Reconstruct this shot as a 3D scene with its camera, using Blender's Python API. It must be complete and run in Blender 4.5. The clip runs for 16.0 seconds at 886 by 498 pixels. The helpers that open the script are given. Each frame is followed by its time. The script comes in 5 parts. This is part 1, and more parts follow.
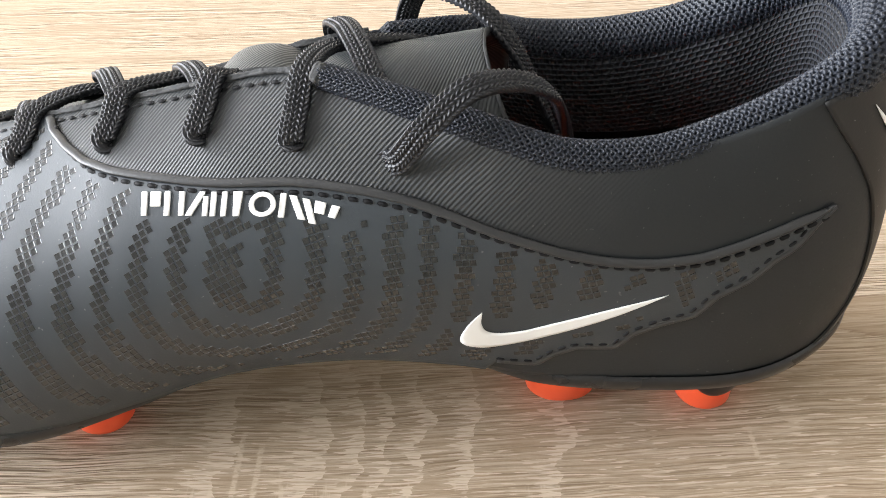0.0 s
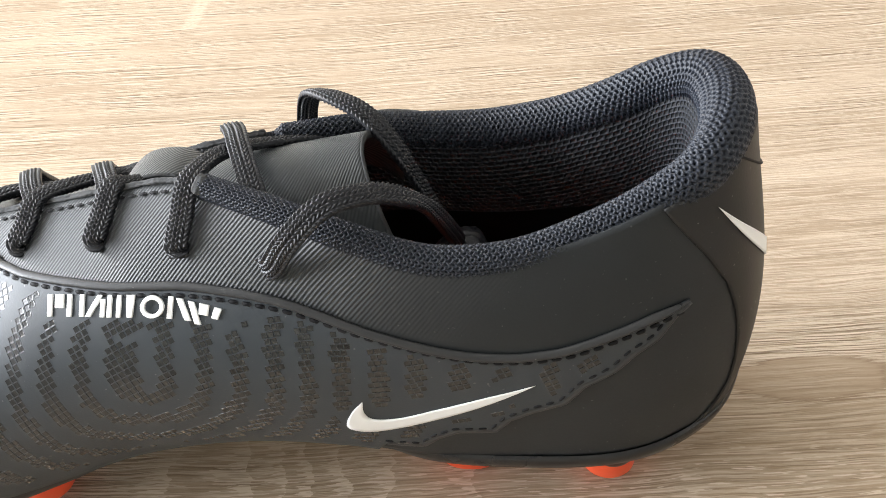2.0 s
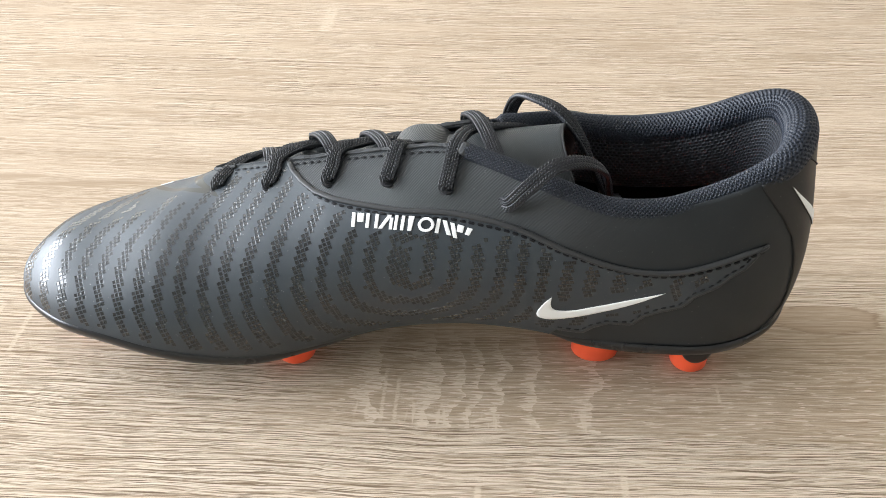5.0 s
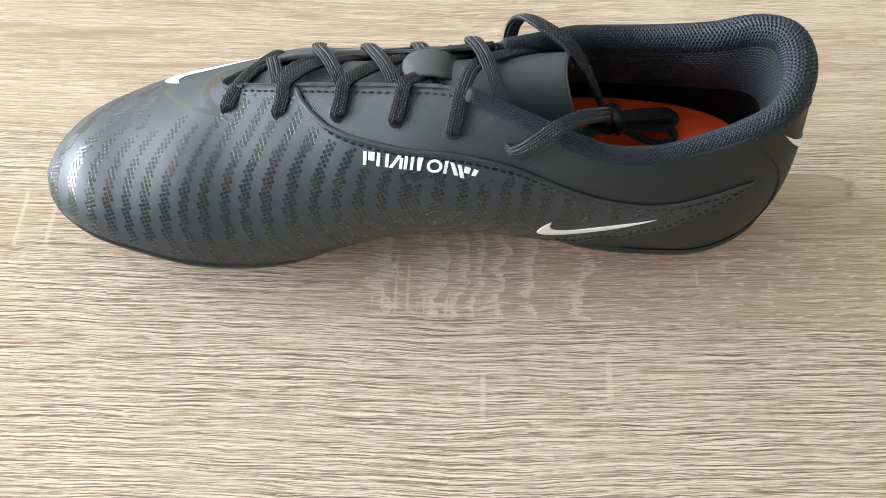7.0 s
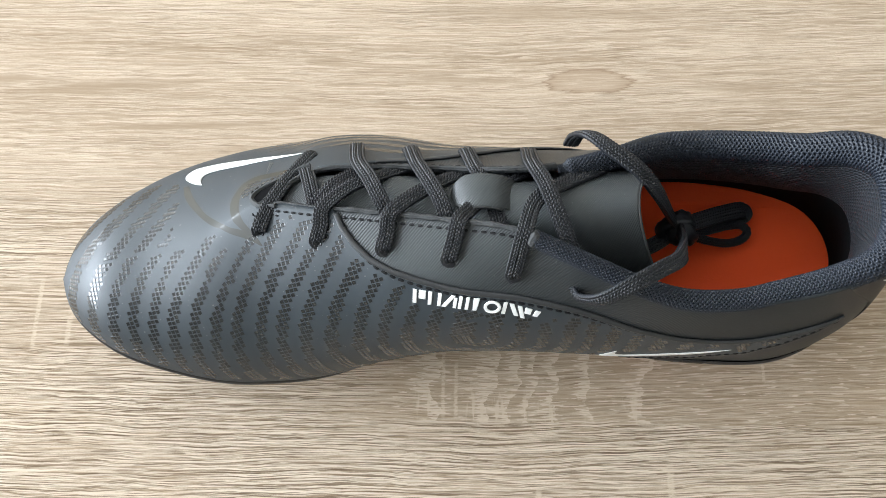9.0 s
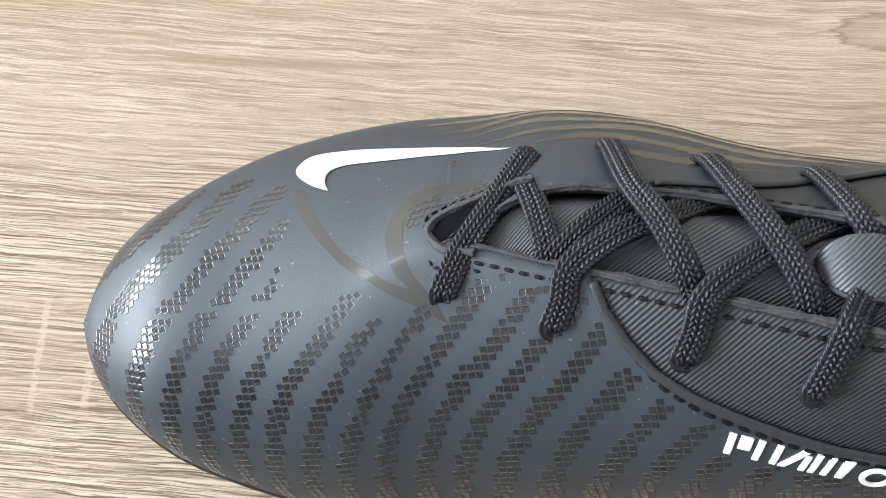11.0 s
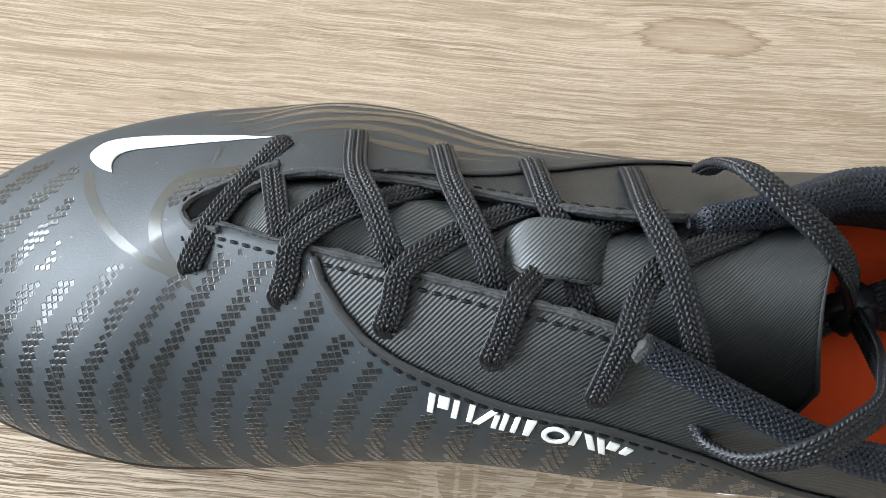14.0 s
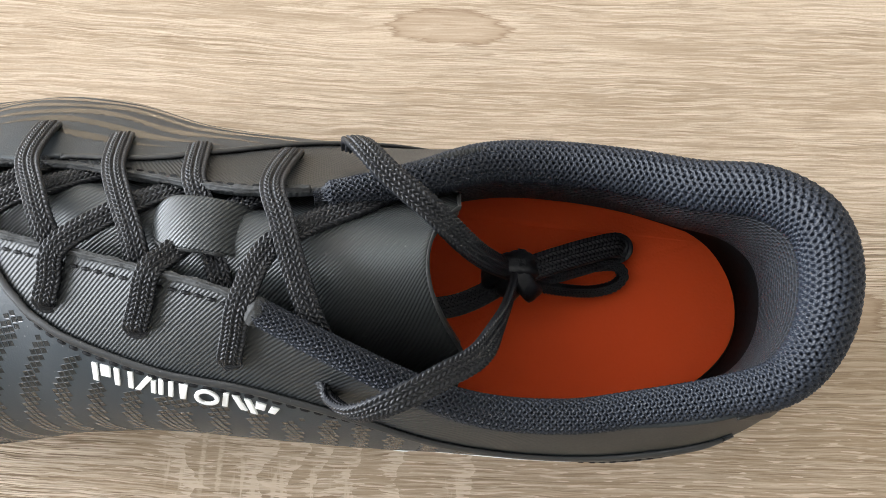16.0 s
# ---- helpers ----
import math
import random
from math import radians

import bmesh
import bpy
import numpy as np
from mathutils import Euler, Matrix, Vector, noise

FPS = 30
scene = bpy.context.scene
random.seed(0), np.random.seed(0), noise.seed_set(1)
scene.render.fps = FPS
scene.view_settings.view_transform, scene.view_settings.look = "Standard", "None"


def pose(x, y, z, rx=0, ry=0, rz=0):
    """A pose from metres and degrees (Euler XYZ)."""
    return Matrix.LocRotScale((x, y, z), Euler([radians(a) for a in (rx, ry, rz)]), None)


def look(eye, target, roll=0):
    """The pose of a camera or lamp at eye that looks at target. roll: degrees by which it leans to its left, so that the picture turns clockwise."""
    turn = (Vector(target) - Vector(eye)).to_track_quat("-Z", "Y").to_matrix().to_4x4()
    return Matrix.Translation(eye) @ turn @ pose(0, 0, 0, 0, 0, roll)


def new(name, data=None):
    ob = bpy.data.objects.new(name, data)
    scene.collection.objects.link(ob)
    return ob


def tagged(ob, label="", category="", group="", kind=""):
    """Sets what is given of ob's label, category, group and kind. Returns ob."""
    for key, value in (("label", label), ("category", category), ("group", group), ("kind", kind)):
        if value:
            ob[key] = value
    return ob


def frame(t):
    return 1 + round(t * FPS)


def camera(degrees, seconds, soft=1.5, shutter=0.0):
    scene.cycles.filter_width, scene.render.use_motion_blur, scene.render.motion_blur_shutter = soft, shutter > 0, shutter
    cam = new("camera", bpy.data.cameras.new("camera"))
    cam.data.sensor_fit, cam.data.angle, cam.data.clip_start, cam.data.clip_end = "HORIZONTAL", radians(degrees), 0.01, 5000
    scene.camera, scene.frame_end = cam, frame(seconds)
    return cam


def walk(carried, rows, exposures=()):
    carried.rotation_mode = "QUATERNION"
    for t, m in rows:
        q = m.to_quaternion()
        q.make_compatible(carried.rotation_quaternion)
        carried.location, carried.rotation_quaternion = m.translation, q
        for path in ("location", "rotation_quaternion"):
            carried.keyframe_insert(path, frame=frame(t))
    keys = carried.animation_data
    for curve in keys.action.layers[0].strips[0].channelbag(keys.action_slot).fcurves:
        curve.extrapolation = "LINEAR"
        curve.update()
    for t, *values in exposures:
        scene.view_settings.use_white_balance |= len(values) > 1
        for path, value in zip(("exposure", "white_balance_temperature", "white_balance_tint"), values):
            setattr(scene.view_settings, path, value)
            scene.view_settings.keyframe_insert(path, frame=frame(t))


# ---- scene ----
cam = camera(51.00, 16.0, soft=0.8)
PATH = [
    (0, (0.05049, -0.17846, 0.18195), (0.04690, -0.02367, 0.05536), -2.11),
    (0.5, (0.06388, -0.18034, 0.18727), (0.05612, -0.02642, 0.05980), -3.11),
    (1, (0.07316, -0.18070, 0.19109), (0.06121, -0.02695, 0.06373), -4.32),
    (1.5, (0.08397, -0.17696, 0.19700), (0.06986, -0.02279, 0.07039), -5.18),
    (2, (0.09036, -0.17393, 0.20311), (0.07419, -0.01937, 0.07721), -6.05),
    (2.5, (0.08853, -0.17201, 0.20643), (0.07264, -0.01762, 0.08030), -6.07),
    (3, (0.06941, -0.18566, 0.21345), (0.05533, -0.03162, 0.08667), -4.88),
    (3.5, (0.05481, -0.21297, 0.22984), (0.04202, -0.05863, 0.10329), -3.50),
    (4, (0.04237, -0.24029, 0.24437), (0.03062, -0.08559, 0.11815), -2.08),
    (4.5, (0.03752, -0.25996, 0.25365), (0.02730, -0.10465, 0.12805), -0.77),
    (5, (0.03166, -0.27634, 0.26198), (0.02251, -0.12097, 0.13637), -0.00),
    (5.2, (0.03104, -0.28174, 0.26490), (0.02227, -0.12636, 0.13928), 0.22),
    (7.3, (0.01692, -0.18221, 0.37211), (0.01529, -0.09582, 0.19174), 0.28),
    (7.5, (0.01577, -0.16252, 0.38530), (0.01464, -0.07867, 0.20373), 0.28),
    (8, (0.01631, -0.14144, 0.38949), (0.01460, -0.06466, 0.20482), -0.66),
    (8.5, (0.01677, -0.13285, 0.38836), (0.01410, -0.06058, 0.20189), -1.65),
    (9, (-0.00143, -0.11320, 0.36038), (-0.00357, -0.04576, 0.17211), -0.95),
    (9.5, (-0.03505, -0.07678, 0.30576), (-0.03604, -0.01564, 0.11534), 0.88),
    (10, (-0.06186, -0.04697, 0.25911), (-0.06129, 0.00722, 0.06659), 3.48),
    (10.2, (-0.06878, -0.04109, 0.24709), (-0.06805, 0.01075, 0.05392), 4.07),
    (12.3, (-0.05820, -0.03112, 0.23756), (-0.05777, 0.00987, 0.04180), 6.24),
    (12.5, (-0.05424, -0.03174, 0.23906), (-0.05359, 0.00911, 0.04327), 6.61),
    (13, (-0.04098, -0.03324, 0.24649), (-0.04125, 0.00884, 0.05097), 5.39),
    (13.5, (-0.02818, -0.03389, 0.25233), (-0.02812, 0.00837, 0.05685), 5.74),
    (14, (-0.01400, -0.03591, 0.26010), (-0.01434, 0.00736, 0.06484), 5.15),
    (14.5, (0.00341, -0.03770, 0.26598), (0.00281, 0.00662, 0.07095), 4.56),
    (15, (0.02240, -0.03786, 0.27117), (0.02213, 0.00661, 0.07617), 4.51),
    (15.5, (0.03953, -0.03873, 0.27288), (0.04019, 0.00565, 0.07787), 5.26),
    (16, (0.05818, -0.03890, 0.27451), (0.05962, 0.00465, 0.07931), 5.75),
]
walk(cam, [(t, look(eye, target, roll)) for t, eye, target, roll in PATH], exposures=[(0.0, 0.49, 6950, 17), (2.5, 0.34, 6900, 16), (4.5, 0.19, 6700, 15), (8.0, 0.08, 6500, 12), (10.0, 0.02, 6500, 12), (14.0, -0.03, 6480, 12), (16.0, 0.17, 6800, 15)])

# ---- light ----
world = bpy.data.worlds.new("daylight")
scene.world = world
world.use_nodes = True
sky = world.node_tree.nodes.new("ShaderNodeTexSky")
sky.sky_type, sky.sun_disc, sky.sun_elevation, sky.sun_rotation = "NISHITA", False, radians(38), radians(250)
world.node_tree.links.new(sky.outputs[0], world.node_tree.nodes["Background"].inputs[0])
world.node_tree.nodes["Background"].inputs[1].default_value = 0.1


def area_lamp(name, m, size_x, size_y, power, colour):
    data = bpy.data.lights.new(name, "AREA")
    data.shape, data.size, data.size_y, data.energy, data.color = "RECTANGLE", size_x, size_y, power, colour
    ob = new(name, data)
    ob.matrix_world = m
    return ob


area_lamp("window_light", pose(-2.185, 0.2, 0.7, 0, -90, 0), 1.26, 2.1, 180.0, (0.81, 0.915, 1.0))


# ---- materials ----
def material(name, colour=(0.5, 0.5, 0.5), rough=0.5, metal=0.0, spec=0.5):
    m = bpy.data.materials.new(name)
    m.use_nodes = True
    b = m.node_tree.nodes["Principled BSDF"]
    b.inputs["Base Color"].default_value = (*colour, 1)
    b.inputs["Roughness"].default_value = rough
    b.inputs["Metallic"].default_value = metal
    b.inputs["Specular IOR Level"].default_value = spec
    return m


class Nodes:
    """Short hand for wiring a node material."""

    def __init__(self, m):
        self.tree = m.node_tree
        self.bsdf = self.tree.nodes["Principled BSDF"]

    def add(self, kind, inputs=(), **props):
        n = self.tree.nodes.new(kind)
        for k, v in props.items():
            setattr(n, k, v)
        for k, v in dict(inputs).items():
            self.set(n.inputs[k], v)
        return n

    def set(self, socket, v):
        if isinstance(v, bpy.types.NodeSocket):
            self.tree.links.new(v, socket)
        elif isinstance(v, bpy.types.Node):
            self.tree.links.new(v.outputs[0], socket)
        else:
            socket.default_value = v

    def math(self, op, a, b=0.0, c=0.0):
        return self.add("ShaderNodeMath", {0: a, 1: b, 2: c}, operation=op).outputs[0]

    def ramp(self, fac, stops, mode="LINEAR"):
        n = self.add("ShaderNodeValToRGB", {0: fac})
        n.color_ramp.interpolation = mode
        for i, (p, c) in enumerate(stops):
            e = n.color_ramp.elements[i] if i < 2 else n.color_ramp.elements.new(p)
            e.position, e.color = p, (*c, 1) if len(c) == 3 else c
        return n.outputs[0]

    def mix(self, fac, a, b, blend="MIX"):
        n = self.add("ShaderNodeMix", data_type="RGBA", blend_type=blend)
        for k, v in ((0, fac), (6, a), (7, b)):
            self.set(n.inputs[k], v if not isinstance(v, tuple) else (*v, 1))
        return n.outputs[2]

    def noise(self, vec, scale, detail=3.0, rough=0.5, out=0):
        return self.add("ShaderNodeTexNoise", {"Vector": vec, "Scale": scale, "Detail": detail, "Roughness": rough}).outputs[out]

    def bump(self, height, strength, distance=0.001, normal=None):
        n = self.add("ShaderNodeBump", {"Height": height, "Strength": strength, "Distance": distance})
        if normal is not None:
            self.set(n.inputs["Normal"], normal)
        return n.outputs[0]


def coords(n, scale=(1, 1, 1), rot=(0, 0, 0), loc=(0, 0, 0), uv=False):
    tc = n.add("ShaderNodeTexCoord")
    return n.add("ShaderNodeMapping", {"Vector": tc.outputs["UV" if uv else "Object"], "Scale": scale, "Rotation": rot, "Location": loc}).outputs[0]


def wood_material():
    m = material("oak_laminate", (0.5, 0.38, 0.25), 0.6, 0.0, 0.03)
    n = Nodes(m)
    sep = n.add("ShaderNodeSeparateXYZ", {0: coords(n)})
    x, y = sep.outputs[0], sep.outputs[1]

    def wander(sx, sy, size, off=0.0):
        return n.math("MULTIPLY", n.math("SUBTRACT", n.noise(coords(n, (sx, sy, 1), loc=(off, off, 0)), 1.0, 2), 0.5), size)

    Y = n.math("ADD", n.math("ADD", y, wander(6, 16, 0.006)), wander(34, 90, 0.0026, 3.0))
    Y = n.math("SUBTRACT", Y, n.math("MULTIPLY", n.math("MAXIMUM", n.math("SUBTRACT", x, 0.02), 0.0), 0.045))
    bent = n.add("ShaderNodeCombineXYZ", {0: x, 1: Y, 2: 0.0}).outputs[0]

    def stretched(sx, sy, detail=2.0, rough=0.5, off=0.0):
        return n.noise(n.add("ShaderNodeMapping", {"Vector": bent, "Scale": (sx, sy, 1), "Location": (off, off, 0)}).outputs[0], 1.0, detail, rough)

    def clamp(v):
        return n.math("MINIMUM", n.math("MAXIMUM", v, 0.0), 1.0)

    def above(v, start, soft):
        return clamp(n.math("DIVIDE", n.math("SUBTRACT", v, start), soft))

    def below(v, end, soft):
        return above(n.math("SUBTRACT", 0.0, v), -end, soft)

    def times(*vs):
        out = vs[0]
        for v in vs[1:]:
            out = n.math("MULTIPLY", out, v)
        return out

    def plus(a, b):
        return n.math("ADD", a, b)

    def relief(sx, sy, shift, detail, off):
        """Pores with relief shading painted into the colour: the slope of a stretched noise across the grain, pale
        above and dark below.
        """
        here, there = [n.noise(n.add("ShaderNodeMapping", {"Vector": bent, "Scale": (sx, sy, 1), "Location": (off, off + k * sy, 0)}).outputs[0], 1.0, detail, 0.6) for k in (0.0, shift)]
        return plus(n.math("SUBTRACT", here, there), 0.5)

    # soft brown and pale bands
    col = n.ramp(stretched(5, 52, 4, 0.55), [(0.33, (0.355, 0.258, 0.172)), (0.67, (0.555, 0.43, 0.315)), (0.5, (0.455, 0.342, 0.24))])
    back = above(y, 0.02, 0.04)
    col = n.mix(times(back, 0.55), col, n.ramp(stretched(4, 34, 3, 0.5, 8.0), [(0.36, (0.405, 0.303, 0.212)), (0.6, (0.59, 0.467, 0.352))]))
    edge = wander(60, 300, 0.003, 7.0)
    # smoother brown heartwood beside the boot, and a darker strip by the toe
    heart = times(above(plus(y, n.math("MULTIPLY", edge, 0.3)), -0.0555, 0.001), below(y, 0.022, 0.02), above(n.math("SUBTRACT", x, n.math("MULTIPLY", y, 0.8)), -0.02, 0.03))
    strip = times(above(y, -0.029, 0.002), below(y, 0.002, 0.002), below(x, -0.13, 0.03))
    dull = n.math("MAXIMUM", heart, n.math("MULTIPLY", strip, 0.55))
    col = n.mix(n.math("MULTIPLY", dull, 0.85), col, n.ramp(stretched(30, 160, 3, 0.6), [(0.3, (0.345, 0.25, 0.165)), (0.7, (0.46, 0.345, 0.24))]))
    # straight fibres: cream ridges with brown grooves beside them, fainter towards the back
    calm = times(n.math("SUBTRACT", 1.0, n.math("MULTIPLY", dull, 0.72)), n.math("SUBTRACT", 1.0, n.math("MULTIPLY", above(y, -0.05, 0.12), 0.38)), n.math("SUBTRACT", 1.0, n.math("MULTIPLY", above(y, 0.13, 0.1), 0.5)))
    fold = n.math("FRACT", plus(plus(n.math("MULTIPLY", Y, 62.0), n.math("MULTIPLY", times(x, below(x, -0.02, 0.15)), -9.0)), n.math("MULTIPLY", stretched(7, 30), 2.2)))
    fold = n.math("SUBTRACT", n.math("MULTIPLY", n.math("POWER", fold, 2.0), 0.13), 0.045)
    fold = times(fold, above(y, 0.0, 0.05))
    fibre = stretched(42, 800, 5, 0.68)
    ridge = n.ramp(n.math("SUBTRACT", plus(fibre, fold), n.math("MULTIPLY", back, 0.012)), [(0.5, (0, 0, 0)), (0.545, (0.8, 0.8, 0.8)), (0.62, (1, 1, 1))])
    col = n.mix(times(ridge, calm, n.math("SUBTRACT", 0.42, n.math("MULTIPLY", back, 0.2))), col, (0.685, 0.555, 0.43))
    fine = n.ramp(n.math("SUBTRACT", stretched(52, 1300, 3, 0.6, 4.0), n.math("MULTIPLY", back, 0.06)), [(0.53, (0, 0, 0)), (0.57, (1, 1, 1))])
    col = n.mix(times(fine, calm, n.math("SUBTRACT", 0.72, n.math("MULTIPLY", back, 0.25))), col, (0.72, 0.6, 0.475))
    front = n.math("SUBTRACT", 1.0, n.math("MULTIPLY", above(y, -0.035, 0.06), 0.5))
    for sx, sy, off, deep in ((14, 640, 9.0, 0.6), (22, 1050, 5.0, 0.5)):
        field = n.math("SUBTRACT", stretched(sx, sy, 3, 0.6, off), 0.5)
        some = n.ramp(stretched(30, 160, 2, 0.5, off + 3), [(0.36, (0.4, 0.4, 0.4)), (0.54, (1, 1, 1))])
        pale = n.ramp(plus(field, 0.5), [(0.522, (0, 0, 0)), (0.535, (1, 1, 1)), (0.585, (0.9, 0.9, 0.9)), (0.62, (0, 0, 0))])
        col = n.mix(times(pale, calm, some, 0.95), col, (0.73, 0.6, 0.47))
        dark = n.ramp(n.math("ABSOLUTE", field), [(0.019, (1, 1, 1)), (0.033, (0, 0, 0))])
        col = n.mix(times(dark, calm, front, some, deep), col, (0.19, 0.13, 0.085))
    dash = n.ramp(stretched(55, 1100, 1, 0.5, 2.0), [(0.63, (0, 0, 0)), (0.67, (1, 1, 1))])
    col = n.mix(times(dash, calm, front, 0.7), col, (0.15, 0.1, 0.065))
    grit = n.noise(coords(n, (900, 1500, 1)), 1.0, 2, 0.6)
    col = n.mix(n.ramp(grit, [(0.35, (0.22, 0.22, 0.22)), (0.5, (0, 0, 0))]), col, (0.34, 0.25, 0.17))
    rear = times(back, n.math("ADD", 0.32, n.math("MULTIPLY", above(y, 0.11, 0.06), 0.6)))
    fore = times(n.math("SUBTRACT", 1.0, n.math("MULTIPLY", dull, 0.6)), n.math("SUBTRACT", 1.0, back))
    # pale and dark sides of the pores' relief, put into the colour
    for sx, sy, shift, off, zone, strong, bare in ((24, 420, 0.00045, 12.0, rear, 0.85, 0.0), (50, 900, 0.0003, 17.0, rear, 0.6, 0.1), (15, 520, 0.0004, 15.0, fore, 0.9, 0.4), (34, 900, 0.0003, 21.0, fore, 0.75, 0.25)):
        slope = relief(sx, sy, shift, 3, off)
        some = times(zone, n.ramp(stretched(20, 80, 3, 0.6, off + 2), [(0.42, (bare, bare, bare)), (0.56, (1, 1, 1))]))
        col = n.mix(times(n.ramp(slope, [(0.54, (0, 0, 0)), (0.575, (1, 1, 1))]), some, strong), col, (0.78, 0.66, 0.53))
        col = n.mix(times(n.ramp(slope, [(0.42, (1, 1, 1)), (0.458, (0, 0, 0))]), some, strong), col, (0.17, 0.115, 0.075))
    # figure of the heartwood: pale ticks that thicken towards wavy edges and stop there
    W = plus(plus(x, wander(25, 55, 0.022, 5.0)), wander(150, 420, 0.0035, 1.0))
    comb = None
    for at, wide in ((-0.006, 0.012), (0.0135, 0.012), (0.023, 0.0085), (0.031, 0.006), (0.0405, 0.0065), (0.053, 0.0075), (0.075, 0.008)):
        one = times(above(W, at - wide, wide), below(W, at, 0.0004))
        comb = one if comb is None else n.math("MAXIMUM", comb, one)
    tick = n.ramp(plus(stretched(110, 1150, 2, 0.5), n.math("MULTIPLY", comb, 0.2)), [(0.59, (0, 0, 0)), (0.62, (1, 1, 1))])
    hatch = n.ramp(n.noise(coords(n, (130, 1500, 1), rot=(0, 0, 0.25)), 1.0, 2, 0.6), [(0.4, (0.35, 0.35, 0.35)), (0.52, (1, 1, 1))])
    col = n.mix(times(tick, heart, below(y, 0.0, 0.02), hatch, 0.95), col, (0.69, 0.57, 0.45))
    bars = n.ramp(n.noise(coords(n, (520, 75, 1)), 1.0, 2, 0.6), [(0.55, (0, 0, 0)), (0.62, (1, 1, 1))])
    low = times(heart, below(y, -0.037, 0.012), below(W, 0.075, 0.004), above(comb, 0.05, 0.3))
    col = n.mix(times(bars, low, 0.75), col, (0.66, 0.54, 0.42))
    streak = n.ramp(stretched(28, 700, 3, 0.6, 6.0), [(0.57, (0, 0, 0)), (0.64, (1, 1, 1))])
    col = n.mix(times(streak, dull, n.math("SUBTRACT", 1.0, times(above(W, 0.02, 0.004), below(W, 0.08, 0.01), 0.9)), 0.6), col, (0.62, 0.5, 0.38))
    # pale marks that run across the grain
    for cx, ya, yb, wide in ((-0.1685, -0.03, 0.002, 0.0011), (-0.155, -0.028, 0.001, 0.0013), (-0.0045, -0.055, -0.026, 0.0009), (0.0005, -0.055, -0.03, 0.0009), (0.082, -0.092, -0.068, 0.0016), (0.032, -0.098, -0.078, 0.0015), (-0.075, 0.26, 0.3, 0.005), (0.121, -0.04, -0.027, 0.0008)):
        off = n.math("DIVIDE", n.math("ABSOLUTE", n.math("SUBTRACT", plus(x, wander(500, 900, 0.0014, cx * 50)), cx)), wide)
        here = times(n.ramp(off, [(0.5, (1, 1, 1)), (1.0, (0, 0, 0))]), above(y, ya, 0.004), below(y, yb, 0.004))
        rough_ = n.ramp(n.noise(coords(n, (420, 1300, 1)), 1.0, 2, 0.6), [(0.38, (0.15, 0.15, 0.15)), (0.55, (1, 1, 1))])
        col = n.mix(times(here, rough_, 0.72), col, (0.68, 0.56, 0.435))
    # brown flecks and knots
    wob = plus(x, wander(60, 160, 0.011))
    up = plus(y, wander(40, 60, 0.003, 2.0))
    for cx, cy, rx, ry, tilt, knot in ((-0.158, 0.0895, 0.055, 0.0042, 0.07, 0.0), (-0.205, 0.093, 0.03, 0.003, 0.02, 0.0), (-0.12, 0.071, 0.05, 0.0022, 0.05, 0.0), (-0.005, 0.0945, 0.045, 0.003, 0.0, 0.0), (0.125, 0.093, 0.032, 0.004, 0.0, 0.0), (0.04, 0.13, 0.09, 0.006, 0.0, 0.0), (-0.1, 0.175, 0.1, 0.006, 0.0, 0.0), (-0.1355, 0.141, 0.0016, 0.0009, 0.0, 0.0), (0.0585, 0.0952, 0.0195, 0.0062, 0.0, 1.0), (0.171, 0.011, 0.024, 0.009, 0.0, 1.0)):
        a = n.math("DIVIDE", n.math("SUBTRACT", wob, cx), rx)
        b = n.math("DIVIDE", n.math("SUBTRACT", n.math("SUBTRACT", up, cy), n.math("MULTIPLY", n.math("SUBTRACT", x, cx), tilt)), ry)
        d = n.math("SQRT", plus(times(a, a), times(b, b)))
        d = plus(d, n.math("MULTIPLY", n.math("SUBTRACT", fibre, 0.5), 0.9))
        if knot:
            col = n.mix(n.ramp(d, [(0.5, (0.45, 0.45, 0.45)), (0.9, (0.8, 0.8, 0.8)), (1.0, (0, 0, 0))]), col, (0.43, 0.32, 0.225))
            halo = times(n.ramp(d, [(1.03, (0, 0, 0)), (1.14, (1, 1, 1)), (1.45, (0, 0, 0))]), below(a, 0.1, 0.6), 0.7)
            col = n.mix(halo, col, (0.7, 0.57, 0.44))
            col = n.mix(n.ramp(d, [(0.84, (0, 0, 0)), (0.95, (0.8, 0.8, 0.8)), (1.05, (0, 0, 0))]), col, (0.29, 0.2, 0.135))
        else:
            col = n.mix(n.ramp(d, [(0.35, (0.7, 0.7, 0.7)), (1.05, (0, 0, 0))] if tilt else [(0.3, (0.5, 0.5, 0.5)), (1.1, (0, 0, 0))]), col, (0.372, 0.276, 0.19))
    n.set(n.bsdf.inputs["Base Color"], n.mix(1.0, col, (0.93, 0.92, 0.905), "MULTIPLY"))
    n.set(n.bsdf.inputs["Normal"], n.bump(fibre, 0.3, 0.00025))
    return m


def speckle(n, base, amount=0.5):
    """Base colour with sparse pale dust."""
    dust = n.noise(coords(n, (900, 900, 900)), 1.0, 1)
    spots = n.ramp(dust, [(0.74, (0, 0, 0)), (0.8, (1, 1, 1))])
    tint = n.noise(coords(n, (40, 40, 40)), 1.0, 3)
    shade = n.mix(n.math("MULTIPLY", tint, 0.5), base, tuple(c * 1.5 for c in base))
    return n.mix(n.math("MULTIPLY", spots, amount), shade, (0.2, 0.2, 0.19))


